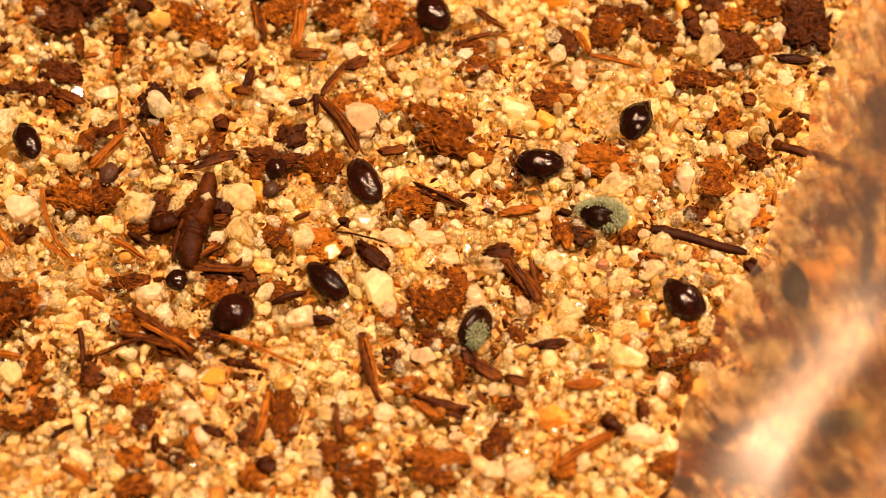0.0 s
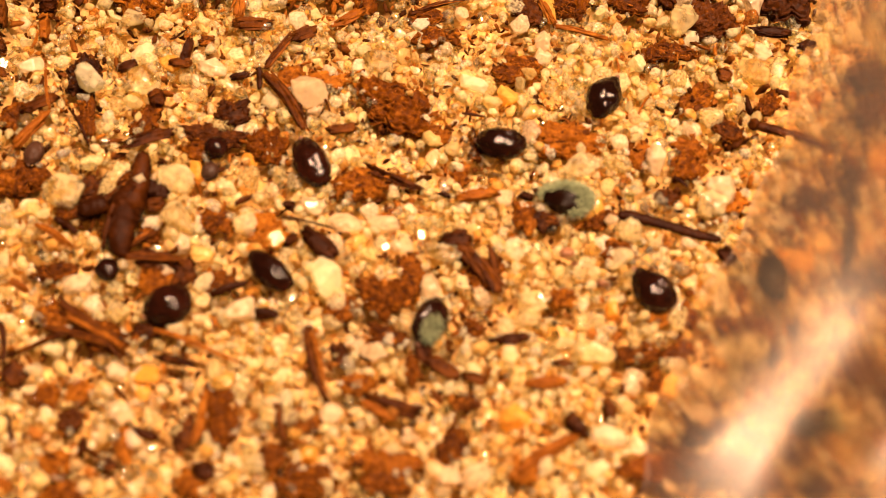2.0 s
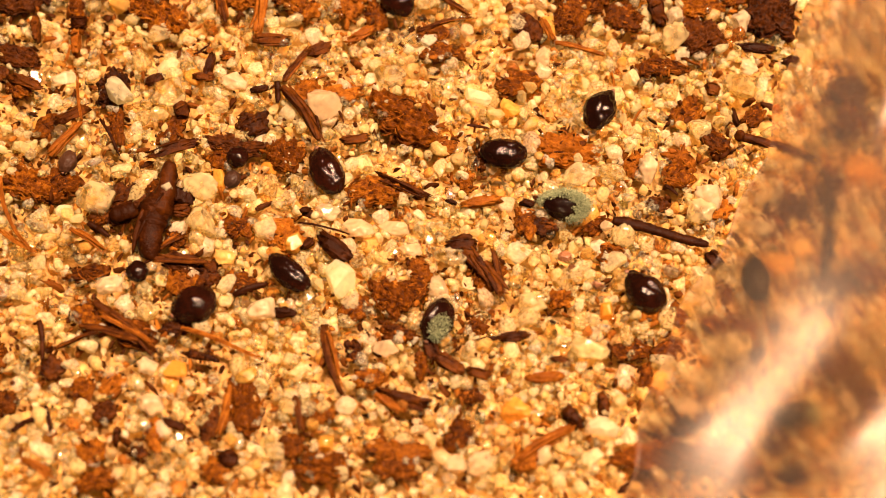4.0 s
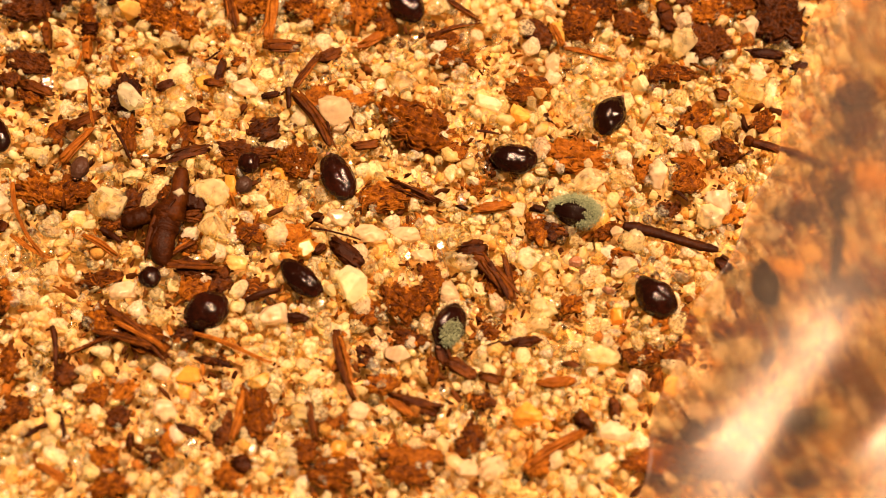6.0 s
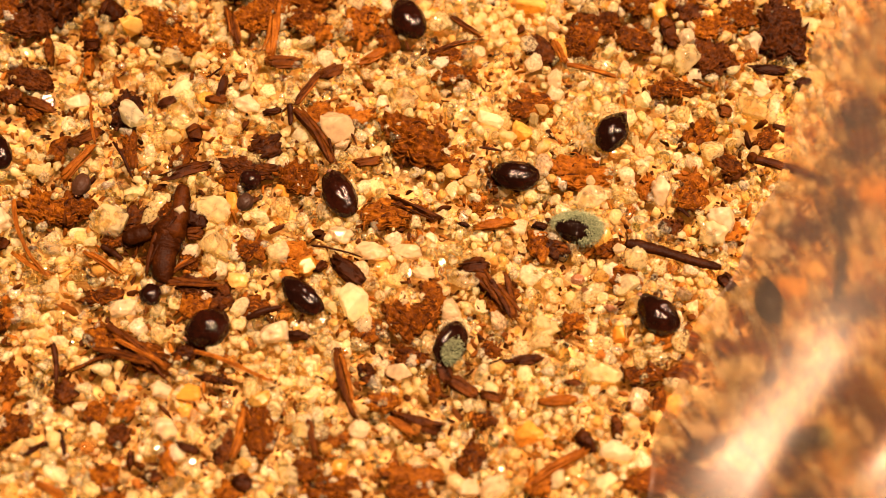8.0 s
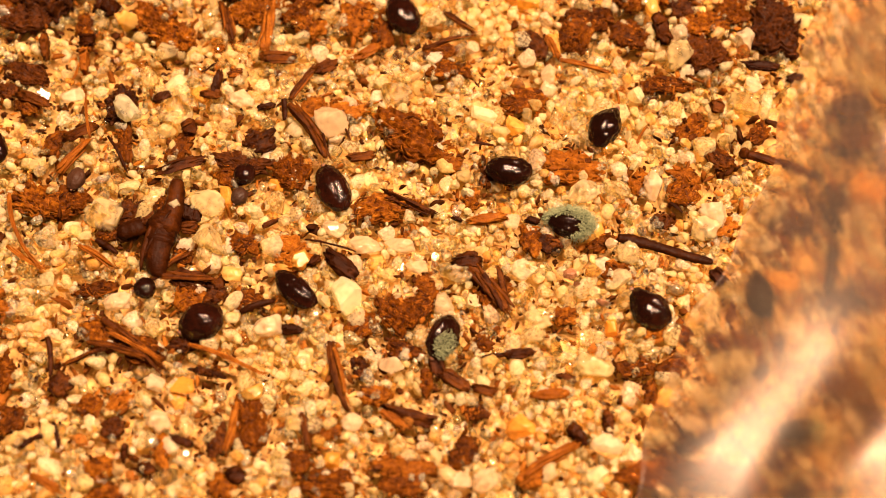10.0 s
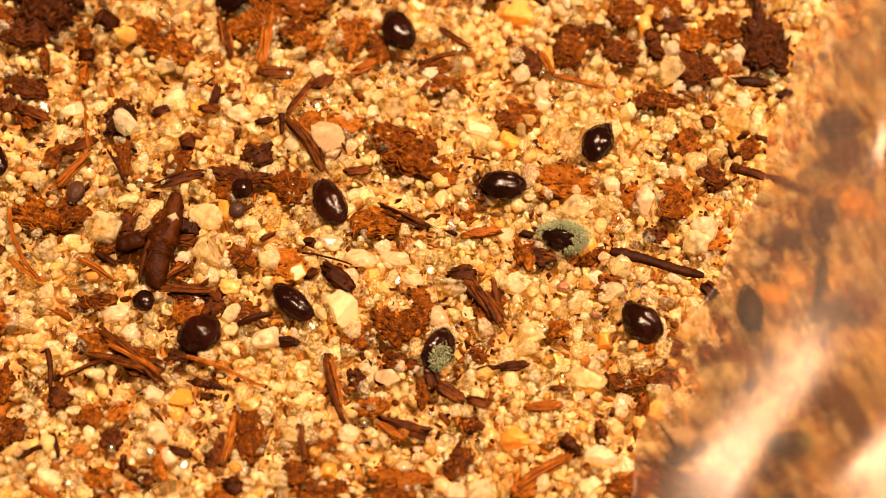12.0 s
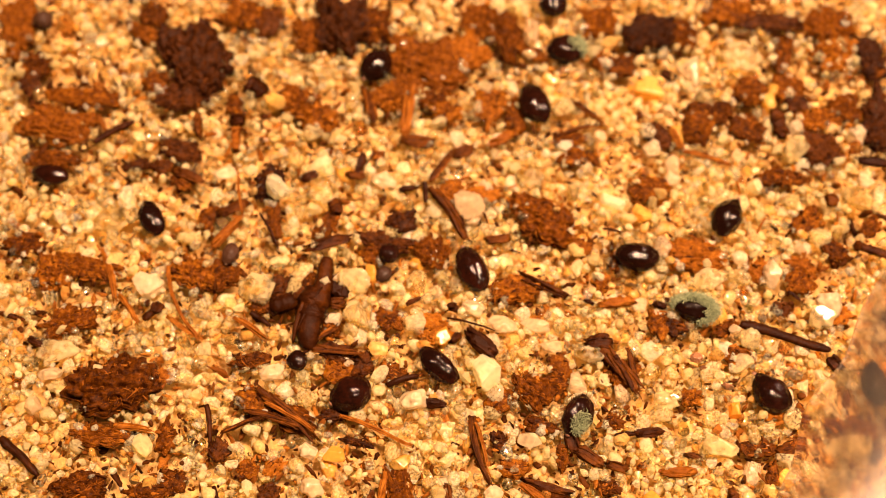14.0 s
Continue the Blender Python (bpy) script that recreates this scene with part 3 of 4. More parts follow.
twig(5.52, -4.55, 8.3, -5.37, 0.33, "dark", bend=0.01, z=0.22)
chip(8.47, -5.76, 0.5, 0.47, -55, "dark")
twig(-7.86, -2.78, -8.15, -4.5, 0.48, "dark", bend=0.05, z=0.5, dz=-0.2, taper=1.9)
twig(-8.08, -3.85, -8.26, -5.80, 1.12, "dark", bend=-0.06, z=0.3, dz=-0.15, taper=0.55)
twig(-8.17, -5.78, -6.67, -5.96, 0.28, "brown", z=0.2)
twig(-8.85, -4.14, -9.62, -4.38, 0.57, "dark", z=0.15)
chip(-7.51, -3.76, 0.55, 0.77, 85, "dark")
twig(-7.69, -4.28, -7.19, -4.19, 0.41, "brown", z=0.2)
twig(-8.19, -5.56, -7.38, -5.02, 0.26, "brown")
pebble(-7.81, -3.63, 0.32, 0.47, 66, "clear", z=0.55)
chip(-2.87, -5.41, 1.16, 0.52, -39, "dark", z=0.2)
chip(-4.22, -7.42, 0.7, 0.31, 0, "dark")
twig(-5.74, -6.89, -4.76, -6.52, 0.23, "dark")
twig(-4.61, -0.09, -3.38, -1.86, 0.4, "brown", z=0.35, dz=-0.2)
twig(-4.78, 0.11, -4.73, -0.61, 0.2, "dark", z=0.3)
twig(-3.53, -1.04, -3.42, -1.47, 0.09, "dark", z=0.25)
twig(-2.81, -0.92, -2.65, -1.31, 0.09, "dark", z=0.25)
chip(-6.98, 0.8, 0.84, 0.31, 83, "dark")
twig(-4.62, 0.25, -3.84, 1.33, 0.25, "brown", bend=0.0)
twig(-7.14, -7.94, -4.91, -8.82, 0.17, "orange", z=0.3, kind="fibre")
twig(-10.76, -8.57, -9.55, -8.06, 0.19, "brown", z=0.25, kind="fibre")
twig(-9.8, -7.16, -7.86, -8.62, 0.36, "brown", z=0.2)
twig(-10.15, -7.85, -8.37, -8.33, 0.23, "brown", z=0.25)
twig(-9.51, -7.59, -7.96, -8.4, 0.15, "orange", z=0.3, kind="fibre")
twig(-13.01, -3.13, -11.77, -5.53, 0.18, "orange", bend=-0.1, z=0.25, kind="fibre")
twig(-12.88, -4.84, -11.63, -5.56, 0.19, "orange", bend=-0.05, z=0.2, kind="fibre")
chip(-13.25, -4.56, 0.41, 0.37, 68, "dark")
twig(-10.77, -4.8, -9.61, -5.49, 0.21, "orange", kind="fibre")
twig(-10.23, -4.6, -9.55, -5.06, 0.21, "dark")
twig(-3.08, -7.81, -2.46, -9.9, 0.28, "brown", bend=-0.05)
twig(-2.94, -8.02, -2.54, -9.37, 0.15, "orange", z=0.25, kind="fibre")
chip(1.57, -3.89, 1.1, 0.32, 7, "orange")
chip(0.91, -5.3, 0.85, 0.54, 0, "dark")
twig(1.02, -5.37, 2.13, -6.8, 0.45, "brown", bend=0.02)
twig(1.44, -5.73, 2.01, -6.89, 0.21, "dark", z=0.25)
twig(1.87, -5.46, 2.13, -6.8, 0.2, "brown")
chip(2.48, -8.19, 0.79, 0.31, 3, "dark")
twig(1.41, -8.29, 2.15, -8.19, 0.17, "dark")
chip(0.55, -8.93, 0.99, 0.37, -31, "brown")
chip(1.43, -9.24, 0.65, 0.34, -21, "brown")
chip(3.34, -9.37, 0.95, 0.3, 4, "orange")
twig(-5.4, 3.68, -5.53, 1.83, 0.41, "orange", kind="fibre")
twig(-6.94, 3.58, -6.56, 2.37, 0.27, "brown")
chip(-2.23, 1.91, 0.97, 0.33, 32, "orange")
twig(3.99, 1.65, 5.54, 1.18, 0.23, "orange", kind="fibre")
twig(3.56, 2.52, 3.93, 1.75, 0.23, "orange", kind="fibre")
twig(-0.36, 2.08, 1.28, 2.58, 0.21, "brown")
twig(0.28, 3.37, 1.23, 2.63, 0.24, "brown")
clump(-0.79, -1, 2.26, 1.54, -27, "brown")
clump(4.14, -2.16, 2, 1.2, -9, "orange")
clump(-1.63, -3.5, 1.9, 0.86, 5, "brown")
clump(-5.51, -1.2, 1.16, 0.79, 11, "dark")
clump(-6.03, -1.98, 1.77, 0.69, -9, "dark")
clump(-13.32, 3.29, 1.8, 0.96, 12, "dark")
clump(-13.12, 1.2, 1.61, 0.75, -21, "dark")
clump(-10.04, 0.11, 1.07, 1.21, 0, "dark", z=-0.25, strands=3)
clump(-7.97, -1.4, 1.19, 0.65, 56, "brown")
twig(-11.67, -2.37, -10.8, -1.24, 0.37, "orange")
chip(-7.94, -2.13, 1.38, 0.35, 16, "dark")
clump(-12.26, -3.26, 1.64, 1.12, -21, "brown", z=-0.1)
clump(-9.08, -4.1, 1.41, 0.87, 22, "dark")
clump(-1.16, -6.89, 1.37, 1.09, -41, "brown")
clump(-2.15, -7.24, 0.99, 0.77, 11, "brown", z=-0.15)
twig(-1.53, -9.87, -0.79, -10.33, 0.26, "orange", kind="fibre")
chip(-0.72, -10, 1.46, 0.39, -14, "brown")
pebble(-5.2, -9.29, 0.72, 0.67, 0, "gold")
clump(-5.31, -10.12, 0.99, 1.74, 10, "brown")
twig(-5.67, -9.62, -5.9, -11.01, 0.23, "orange", kind="fibre")
clump(-6.17, -10.66, 0.55, 1.06, -10, "dark")
twig(-5.46, -9.62, -5.04, -10.77, 0.19, "brown")
pebble(2.51, -10.36, 1.14, 0.84, 15, "gold")
pebble(-7.32, -9.16, 0.72, 0.61, 0, "gold")
pebble(2.48, -0.7, 0.71, 0.67, 0, "gold")
clump(-4.32, -5.02, 1.26, 1.02, 0, "orange")
pebble(-4.06, -5.2, 0.71, 0.73, 0, "gold")
twig(2.34, -11.84, 4.19, -10.78, 0.41, "orange")
clump(2.79, -11.73, 0.96, 0.57, 20, "orange")
clump(-0.99, -11.41, 1.83, 0.64, -4, "orange")
clump(-0.86, -11.97, 1.42, 0.63, 0, "brown")
clump(0.86, -11.01, 0.7, 1.07, -40, "brown")
twig(-11.32, -7.68, -11.12, -8.88, 0.18, "dark")
clump(-10.87, -9.04, 0.8, 0.63, -38, "dark")
clump(-9.22, -10.3, 0.7, 0.57, 10, "dark")
clump(-9.99, -9.68, 0.66, 0.62, 21, "brown")
clump(-9.42, -11.5, 0.92, 0.71, -19, "brown")
chip(-7.19, -10.74, 0.69, 0.25, -22, "dark")
twig(-11.33, -11.74, -10.52, -12.17, 0.3, "orange")
twig(-11.71, -10.95, -11.02, -10.6, 0.17, "dark", bend=0.12)
twig(-10.87, -10.21, -10.66, -10.94, 0.14, "dark", kind="fibre")
twig(-3.82, -9.95, -3.52, -10.98, 0.27, "brown")
clump(-3.89, -11.33, 0.8, 0.64, 0, "brown")
clump(-2.92, -11.97, 1.74, 0.95, 0, "brown", z=-0.2)
clump(-5.92, -12.05, 0.77, 0.81, 31, "brown")
chip(-5.62, -11.73, 0.54, 0.48, 0, "dark")
twig(9.6, -1.71, 10.67, -2.08, 0.3, "dark", knob=0.36, z=0.2)
chip(10.39, 1.43, 1.08, 0.31, -5, "dark")
chip(11.46, 0.96, 0.54, 0.31, 27, "dark")
clump(2.59, 0.12, 1.08, 0.68, 11, "brown")
clump(0.27, 1.34, 1.08, 0.62, 6, "brown")
chip(8.86, 0, 0.46, 0.45, -23, "brown")
clump(7.63, -2.96, 1.12, 0.88, 41, "brown")
clump(8.66, -4.09, 1.03, 0.74, 0, "orange", z=-0.1)
twig(7.17, -3.34, 7.53, -3.68, 0.13, "dark")
clump(10.13, -0.93, 0.97, 0.51, 41, "brown")
clump(8.06, -0.74, 1.13, 0.75, 32, "brown", z=-0.2)
clump(7.31, 0.77, 0.9, 0.41, 0, "brown")
clump(6.13, 2.84, 1.14, 0.62, 22, "brown")
clump(4.67, 2.84, 0.92, 1.27, -23, "brown")
clump(11.07, 2.84, 1.65, 1.91, 0, "dark", z=-0.1)
clump(8.62, 3.05, 1.65, 0.85, 0, "brown")
chip(7.32, 2.74, 0.45, 1.04, 11, "brown")
twig(6.25, -1.42, 6.64, -0.74, 0.11, "orange", kind="fibre")
twig(5.74, 0.52, 5.8, 0.06, 0.15, "orange", kind="fibre")
clump(10.9, -4.05, 1.47, 0.84, 11, "dark")
clump(10.32, -4.64, 0.74, 0.85, 40, "brown")
twig(12.02, -4.73, 11.64, -6.26, 0.37, "dark")
clump(12.11, -6.47, 1.3, 0.77, 10, "dark")
clump(13.28, -0.03, 1.43, 1.01, 0, "dark")
clump(13.23, -1.13, 1.27, 0.97, 11, "brown")
clump(12.37, -3.15, 0.71, 1.12, 11, "dark")
clump(11.91, -9.11, 1.14, 1.01, 0, "brown")
clump(12.3, -9.86, 0.99, 1.3, 10, "brown")
pebble(11.08, -5.49, 0.78, 0.76, 0, "gold")
pebble(12.46, -3.86, 0.52, 0.68, 0, "pale")
pebble(10.4, -5.91, 1.01, 0.72, 0, "gold")
clump(6.09, -11.68, 2.22, 0.7, 0, "brown", z=0.0)
clump(8.87, -11.96, 0.99, 0.6, 8, "brown")
clump(9.84, -11.29, 0.8, 0.48, 0, "brown")
clump(10.2, -12.12, 0.95, 0.63, 0, "dark")
twig(10.67, -11.48, 10.87, -12.12, 0.23, "brown")
clump(6.98, -8.52, 1.01, 0.66, 20, "brown")
clump(5.83, -8.52, 1.31, 0.51, 0, "brown", z=-0.2)
chip(7.06, -10.84, 0.67, 0.53, 39, "dark")
chip(7.76, -10.65, 0.67, 0.4, 43, "brown")
clump(9.01, -7.84, 1.49, 0.69, 0, "brown", z=-0.2)
pebble(8.75, -8.52, 1.59, 0.95, 5, "milky")
pebble(7.74, -7.15, 1.22, 1, 30, "milky")
pebble(8.2, -6.62, 1, 0.88, 0, "milky")
pebble(9.81, -4.64, 1.19, 0.85, 0, "milky")
pebble(10.24, -3.71, 1.26, 0.79, 21, "milky")
pebble(10.79, -8.18, 1.01, 0.67, 10, "pale")
pebble(10.53, -7.49, 0.83, 0.7, 0, "pale")
pebble(7.35, -10.19, 0.73, 0.8, 20, "pale")
pebble(8.37, -9.53, 1.19, 0.8, 29, "milky")
pebble(11.86, -10.19, 0.67, 0.95, 20, "pale")
chip(0.09, -8.53, 0.68, 0.43, -71, "dark")
clump(-0.24, -8.95, 0.39, 1.01, 0, "brown", z=-0.1)
clump(3.84, -6.97, 0.83, 0.6, 0, "brown", z=-0.1)
pebble(4.02, -5.77, 0.42, 0.4, 0, "brown", z=0.25)
pebble(4.21, -6.05, 0.2, 0.18, 0, "brown", z=0.25)
pebble(4.94, -6.67, 0.32, 0.43, 78, "brown", z=0.25)
pebble(4.74, -6.36, 0.37, 0.39, 0, "clear", z=0.22)
chip(4.96, -10.16, 0.32, 0.69, 0, "brown")
chip(4.1, -10.6, 0.39, 0.79, 35, "dark")
chip(3.82, -8.86, 0.55, 0.24, -16, "brown")
clump(2.91, -4.55, 0.68, 0.96, 0, "brown", z=-0.05)
clump(3.42, -4.64, 0.85, 0.55, -22, "dark", z=-0.1)
clump(5.04, -4.64, 0.87, 0.43, 21, "brown")
twig(1.15, -1.33, 1.82, -1.47, 0.1, "dark")
chip(2.94, -3.94, 0.22, 0.45, 79, "dark")
chip(0.66, -3.91, 0.35, 0.13, -27, "dark")
chip(-0.77, -3.35, 1.58, 0.18, -27, "brown")
pebble(-3.36, -0.68, 1.36, 1.02, -9, "pale", z=0.2)
pebble(-9.69, -0.25, 0.85, 1.01, 77, "clear", z=0.35)
pebble(-2.56, -6.31, 1.06, 1.37, -21, "clear", z=0.2)
pebble(-4.89, -7.36, 0.93, 0.8, 0, "pale", z=0.2)
pebble(-9.47, -6.63, 1.02, 0.76, 13, "pale", z=0.2)
pebble(-2.12, -4.74, 1.03, 0.73, -15, "pale", z=0.0)
pebble(-1.07, -4.74, 1.12, 0.62, 0, "pale", z=0.0)
pebble(-0.58, -5.41, 0.75, 0.5, -11, "pale", z=0.0)
pebble(-3.16, -4.19, 0.87, 0.65, -21, "pale", z=0.0)
pebble(-10.05, -3.82, 1.29, 1.21, 11, "milky", z=0.1)
pebble(-8.18, -0.21, 1.18, 1.06, -32, "milky", z=0.1)
pebble(-11.53, 0.35, 0.89, 0.65, 0, "pale")
pebble(-10.08, 3, 0.69, 0.89, 77, "gold", z=0.15)
pebble(-1.25, 0.46, 1, 0.89, -6, "milky")
pebble(-6.16, 0.25, 1, 0.73, 0, "pale")
# stands in for a whitish smear of mould threads by the mouldy seed
pebble(4.51, -3.06, 1.23, 0.71, 16, "milky", z=0.15)
pebble(3.61, 1.13, 0.65, 0.74, 0, "pale")
pebble(4.63, -11.68, 0.74, 0.66, 10, "clear", z=0.2)
pebble(4.86, -10.93, 0.95, 0.72, -10, "pale", z=0.2)
pebble(1.48, -0.36, 1, 0.71, -22, "clear", z=0.15)
pebble(9.83, 0, 1.23, 0.98, -11, "milky")
pebble(10.06, 0.81, 0.74, 0.58, -29, "pale")
pebble(-6.99, -3.35, 0.91, 1.18, 75, "milky")
pebble(-6.81, -4.65, 1.01, 1.3, 33, "milky")
pebble(10.03, 2.38, 0.73, 0.84, -35, "pale")
pebble(6.78, -2.77, 0.76, 1.03, 0, "pale")
pebble(7.8, 1.8, 1.09, 1.04, 0, "milky")
pebble(-8.71, 1.89, 0.83, 0.75, 0, "milky")
pebble(-10.92, 3.15, 0.73, 0.73, 0, "milky")
pebble(-7.82, -10.12, 0.81, 0.73, 0, "pale")
pebble(-8.03, -9.07, 0.65, 0.74, 0, "pale")
pebble(8.15, -4.09, 0.89, 1.01, 21, "milky")
pebble(8.52, -3.71, 1.02, 0.95, -33, "pale")
pebble(-1.22, -8.53, 0.82, 0.78, 0, "pale")
pebble(-2.33, -10.2, 0.64, 0.59, 0, "pale")
pebble(2.92, -7.15, 1, 0.63, 0, "milky")
pebble(5.62, -6.44, 0.66, 0.89, -32, "milky")
pebble(5.2, -7.41, 0.63, 0.59, 0, "gold")
pebble(4.68, -8.52, 1.15, 1.02, 0, "milky")
pebble(0.6, -5.73, 1.01, 0.72, 0, "milky")
pebble(5.29, -4.73, 0.45, 0.36, 21, "pale", z=0.3)
pebble(-3.94, -10.2, 0.64, 0.56, 0, "milky")
pebble(-4.28, -11.49, 0.7, 0.64, 0, "milky")
pebble(1.44, -11.89, 0.8, 0.79, 20, "pale")
pebble(0.72, -11.89, 0.64, 0.79, 40, "pale")
clump(-12.97, 4.67, 2.19, 2.95, 37, "dark", strands=12)
clump(-14.26, 3.84, 0.9, 0.9, 2, "brown")
clump(-14.33, -7.11, 2.62, 1.86, 10, "brown", strands=18)
chip(-14.97, -7.89, 0.53, 0.29, 2, "dark")
clump(-8.02, 6.33, 2.33, 2.24, -32, "dark")
clump(-9.09, 5.83, 1.2, 1.39, 2, "brown")
clump(-9.21, 3.22, 1.26, 1.24, -41, "brown")
clump(-4.97, 4.93, 3.18, 1.82, -7, "orange", strands=14)
clump(-5.52, 3.9, 1.3, 1.43, 65, "orange")
twig(-5.38, 4.35, -5.61, 2.02, 0.43, "orange", kind="fibre")
twig(-7.09, 3.84, -6.74, 2.64, 0.24, "brown")
clump(-17.52, 1.97, 2.53, 1.39, -4, "orange")
clump(-16.62, 3.09, 2.55, 0.75, -3, "brown")
clump(-17.43, 0.68, 1.9, 0.77, 2, "brown")
clump(-19.41, 5.96, 1.2, 2.58, 2, "orange")
twig(-16.09, 1.36, -14.78, 2.16, 0.29, "dark")
twig(-15.29, -2.55, -14.6, -4.29, 0.2, "orange", kind="fibre")
twig(-14.53, -4.1, -13.78, -5.04, 0.21, "orange", kind="fibre")
clump(-15.76, -3.16, 2.45, 0.78, -11, "brown")
clump(-16.05, -5.01, 1.75, 0.98, 24, "brown")
clump(-16.83, -3.39, 1.1, 1.39, 2, "brown", z=-0.2)
twig(-13.61, -4.96, -13.2, -4.54, 0.29, "dark")
chip(-16.91, -5.79, 0.56, 0.27, -18, "dark")
twig(-18.25, -4.85, -17.45, -5.07, 0.22, "dark")
twig(-17.58, -8.93, -16.26, -10.05, 0.29, "dark")
twig(-14.16, -8.4, -12.96, -8.55, 0.23, "orange", kind="fibre")
clump(-14.47, -8.73, 2.09, 0.71, 2, "brown", z=-0.1)
clump(3.01, 6.34, 2.05, 1.38, 13, "dark")
clump(7.07, 7.02, 3.4, 0.72, -5, "dark")
clump(9.48, 6.91, 1.62, 1.42, 2, "brown")
clump(6.47, 4.06, 1.18, 1.12, 2, "brown")
clump(7.76, 4.32, 1.17, 1.01, -33, "brown")
clump(10.91, 3.31, 0.78, 2.45, 2, "dark")
clump(-2, 6.06, 1, 1.86, 2, "brown")
clump(-1.2, 5.4, 1.6, 0.46, -21, "brown")
clump(1.18, 5.24, 0.4, 1.01, 2, "brown")
clump(-14.95, -10.32, 1.71, 0.86, 2, "brown")
clump(-12.87, -10.43, 1.37, 0.52, 2, "brown")
pebble(-15.14, -1.53, 1.68, 1.06, 2, "milky")
pebble(-16.32, -6.84, 0.94, 0.53, 12, "pale")
pebble(-16.17, -6.05, 1.43, 0.94, 2, "milky")
pebble(2.92, 3.94, 1.18, 1.12, 2, "gold")
pebble(6.15, 5.29, 1.39, 1.38, 2, "milky")
pebble(4.44, 4.78, 0.99, 1.14, 2, "pale")
pebble(-1.2, 6.32, 0.6, 1.4, 2, "pale")
pebble(-13.21, -9.05, 0.69, 0.81, 2, "clear")
pebble(-13.66, -3.78, 1.1, 0.86, 2, "pale")
pebble(-16.69, -7.9, 0.63, 0.73, 2, "pale")
clump(8.64, -11.88, 0.99, 0.76, 38, "brown")
twig(-3.91, -4.65, -2.37, -5.05, 0.07, "dark", z=0.3, kind="fibre")
twig(-1.55, -3.25, -0.17, -3.87, 0.07, "dark", z=0.25, kind="fibre")
twig(-10.22, -1.14, -9.49, -2.4, 0.1, "dark", z=0.15, kind="fibre")
twig(-10.75, -1.2, -11.09, 0.35, 0.09, "orange", z=0.2, kind="fibre")
twig(-11.55, 0.86, -11.3, 1.57, 0.12, "orange", z=0.2, kind="fibre")
chip(-11.28, 1.68, 0.25, 0.96, 6, "orange")
chip(-12.59, 2.03, 0.25, 0.93, 6, "brown")
chip(-11.3, 2.36, 0.51, 0.51, 0, "dark")
chip(-12.68, 0.19, 1.13, 0.42, -21, "brown")
chip(-11.13, -0.95, 1.04, 0.4, 29, "brown")
chip(-7.15, 0.35, 0.64, 0.32, 0, "brown")
chip(-7.69, -0.89, 0.42, 0.72, 23, "brown")
chip(-8.66, 0.25, 0.53, 0.33, 23, "dark")
chip(-5.34, -0.05, 0.53, 0.2, 11, "dark")
twig(-7.47, 1.12, -6.99, 1.47, 0.08, "dark", z=0.2, kind="fibre")
chip(-3.64, -5.29, 0.45, 0.25, 43, "dark")
twig(-5.22, -4.19, -4.72, -3.91, 0.22, "brown", kind="fibre")
chip(-2.36, -1.82, 0.88, 0.31, 11, "brown")
chip(-3.52, 1.37, 0.73, 0.37, 23, "brown")
chip(-5.07, 1.68, 1.09, 0.41, 0, "brown")
pebble(13.45, -2.9, 1.42, 1.09, -11, "gold")
pebble(8.98, -8.51, 1.02, 0.72, 25, "milky")
pebble(12.41, -4.44, 0.58, 0.48, 0, "milky")
clump(9.46, -8.68, 0.49, 0.51, 0, "dark", z=-0.1)
clump(8.59, -9.35, 0.65, 0.33, 0, "brown", z=-0.1)
clump(8.39, -7.74, 0.82, 0.52, 0, "brown", z=-0.1)
twig(9.58, -1.69, 11.93, -2.56, 0.32, "dark", z=0.15)
clump(10.77, -3.79, 0.53, 1.11, 11, "brown")
clump(12.24, -3.69, 0.69, 1.13, 0, "dark", z=-0.1)
clump(13.19, -6.25, 1, 0.9, 0, "brown", z=-0.1)
pebble(12.82, -3.79, 0.45, 0.6, 0, "pale", z=0.3)
clump(7.45, -11.63, 1.89, 0.7, -4, "brown", z=0.1)
chip(7.35, -10.75, 0.13, 0.19, 76, "dark", z=0.3)
clump(-12.52, -8.71, 0.65, 1.02, 0, "brown", z=-0.14)
clump(-12.94, -6.72, 0.67, 0.53, 0, "orange", z=-0.14)
clump(-12.17, -10.12, 0.92, 0.76, 32, "brown", z=-0.14)
clump(-9.08, -9.54, 0.78, 0.52, 43, "orange", z=-0.14)
clump(-7.74, -11.02, 0.54, 0.98, 10, "orange", z=-0.14)
chip(-8.77, -11.1, 0.19, 0.55, 5, "dark")
clump(-9.22, -12.29, 1.24, 0.64, 10, "brown")
clump(-8.18, -11.5, 0.57, 0.38, 0, "dark", z=-0.14)
clump(-6.62, -8.7, 1, 0.23, -12, "dark")
clump(-9.85, -7.51, 1.23, 0.82, -30, "brown", z=-0.14)
clump(-8.65, -8.02, 1.56, 0.82, -30, "brown", z=-0.14)
clump(-10.15, -6.19, 1.32, 0.51, 11, "brown")
clump(-7.28, -6.45, 1, 1.06, 0, "brown", z=-0.18)
clump(-5.6, -6.45, 1, 0.71, 0, "brown", z=-0.18)
pebble(-6.07, -5.7, 0.67, 0.61, 0, "gold")
clump(-2.86, -8.7, 0.49, 0.68, 0, "brown", z=-0.18)
clump(-2.2, -8.53, 0.49, 0.68, 0, "dark", z=-0.2)
clump(-3.13, -10.36, 0.97, 0.65, 0, "orange", z=-0.18)
clump(-1.7, -9.37, 0.98, 0.6, 0, "brown", z=-0.18)
clump(-0.9, -8.02, 1.16, 0.51, -10, "brown", z=-0.14)
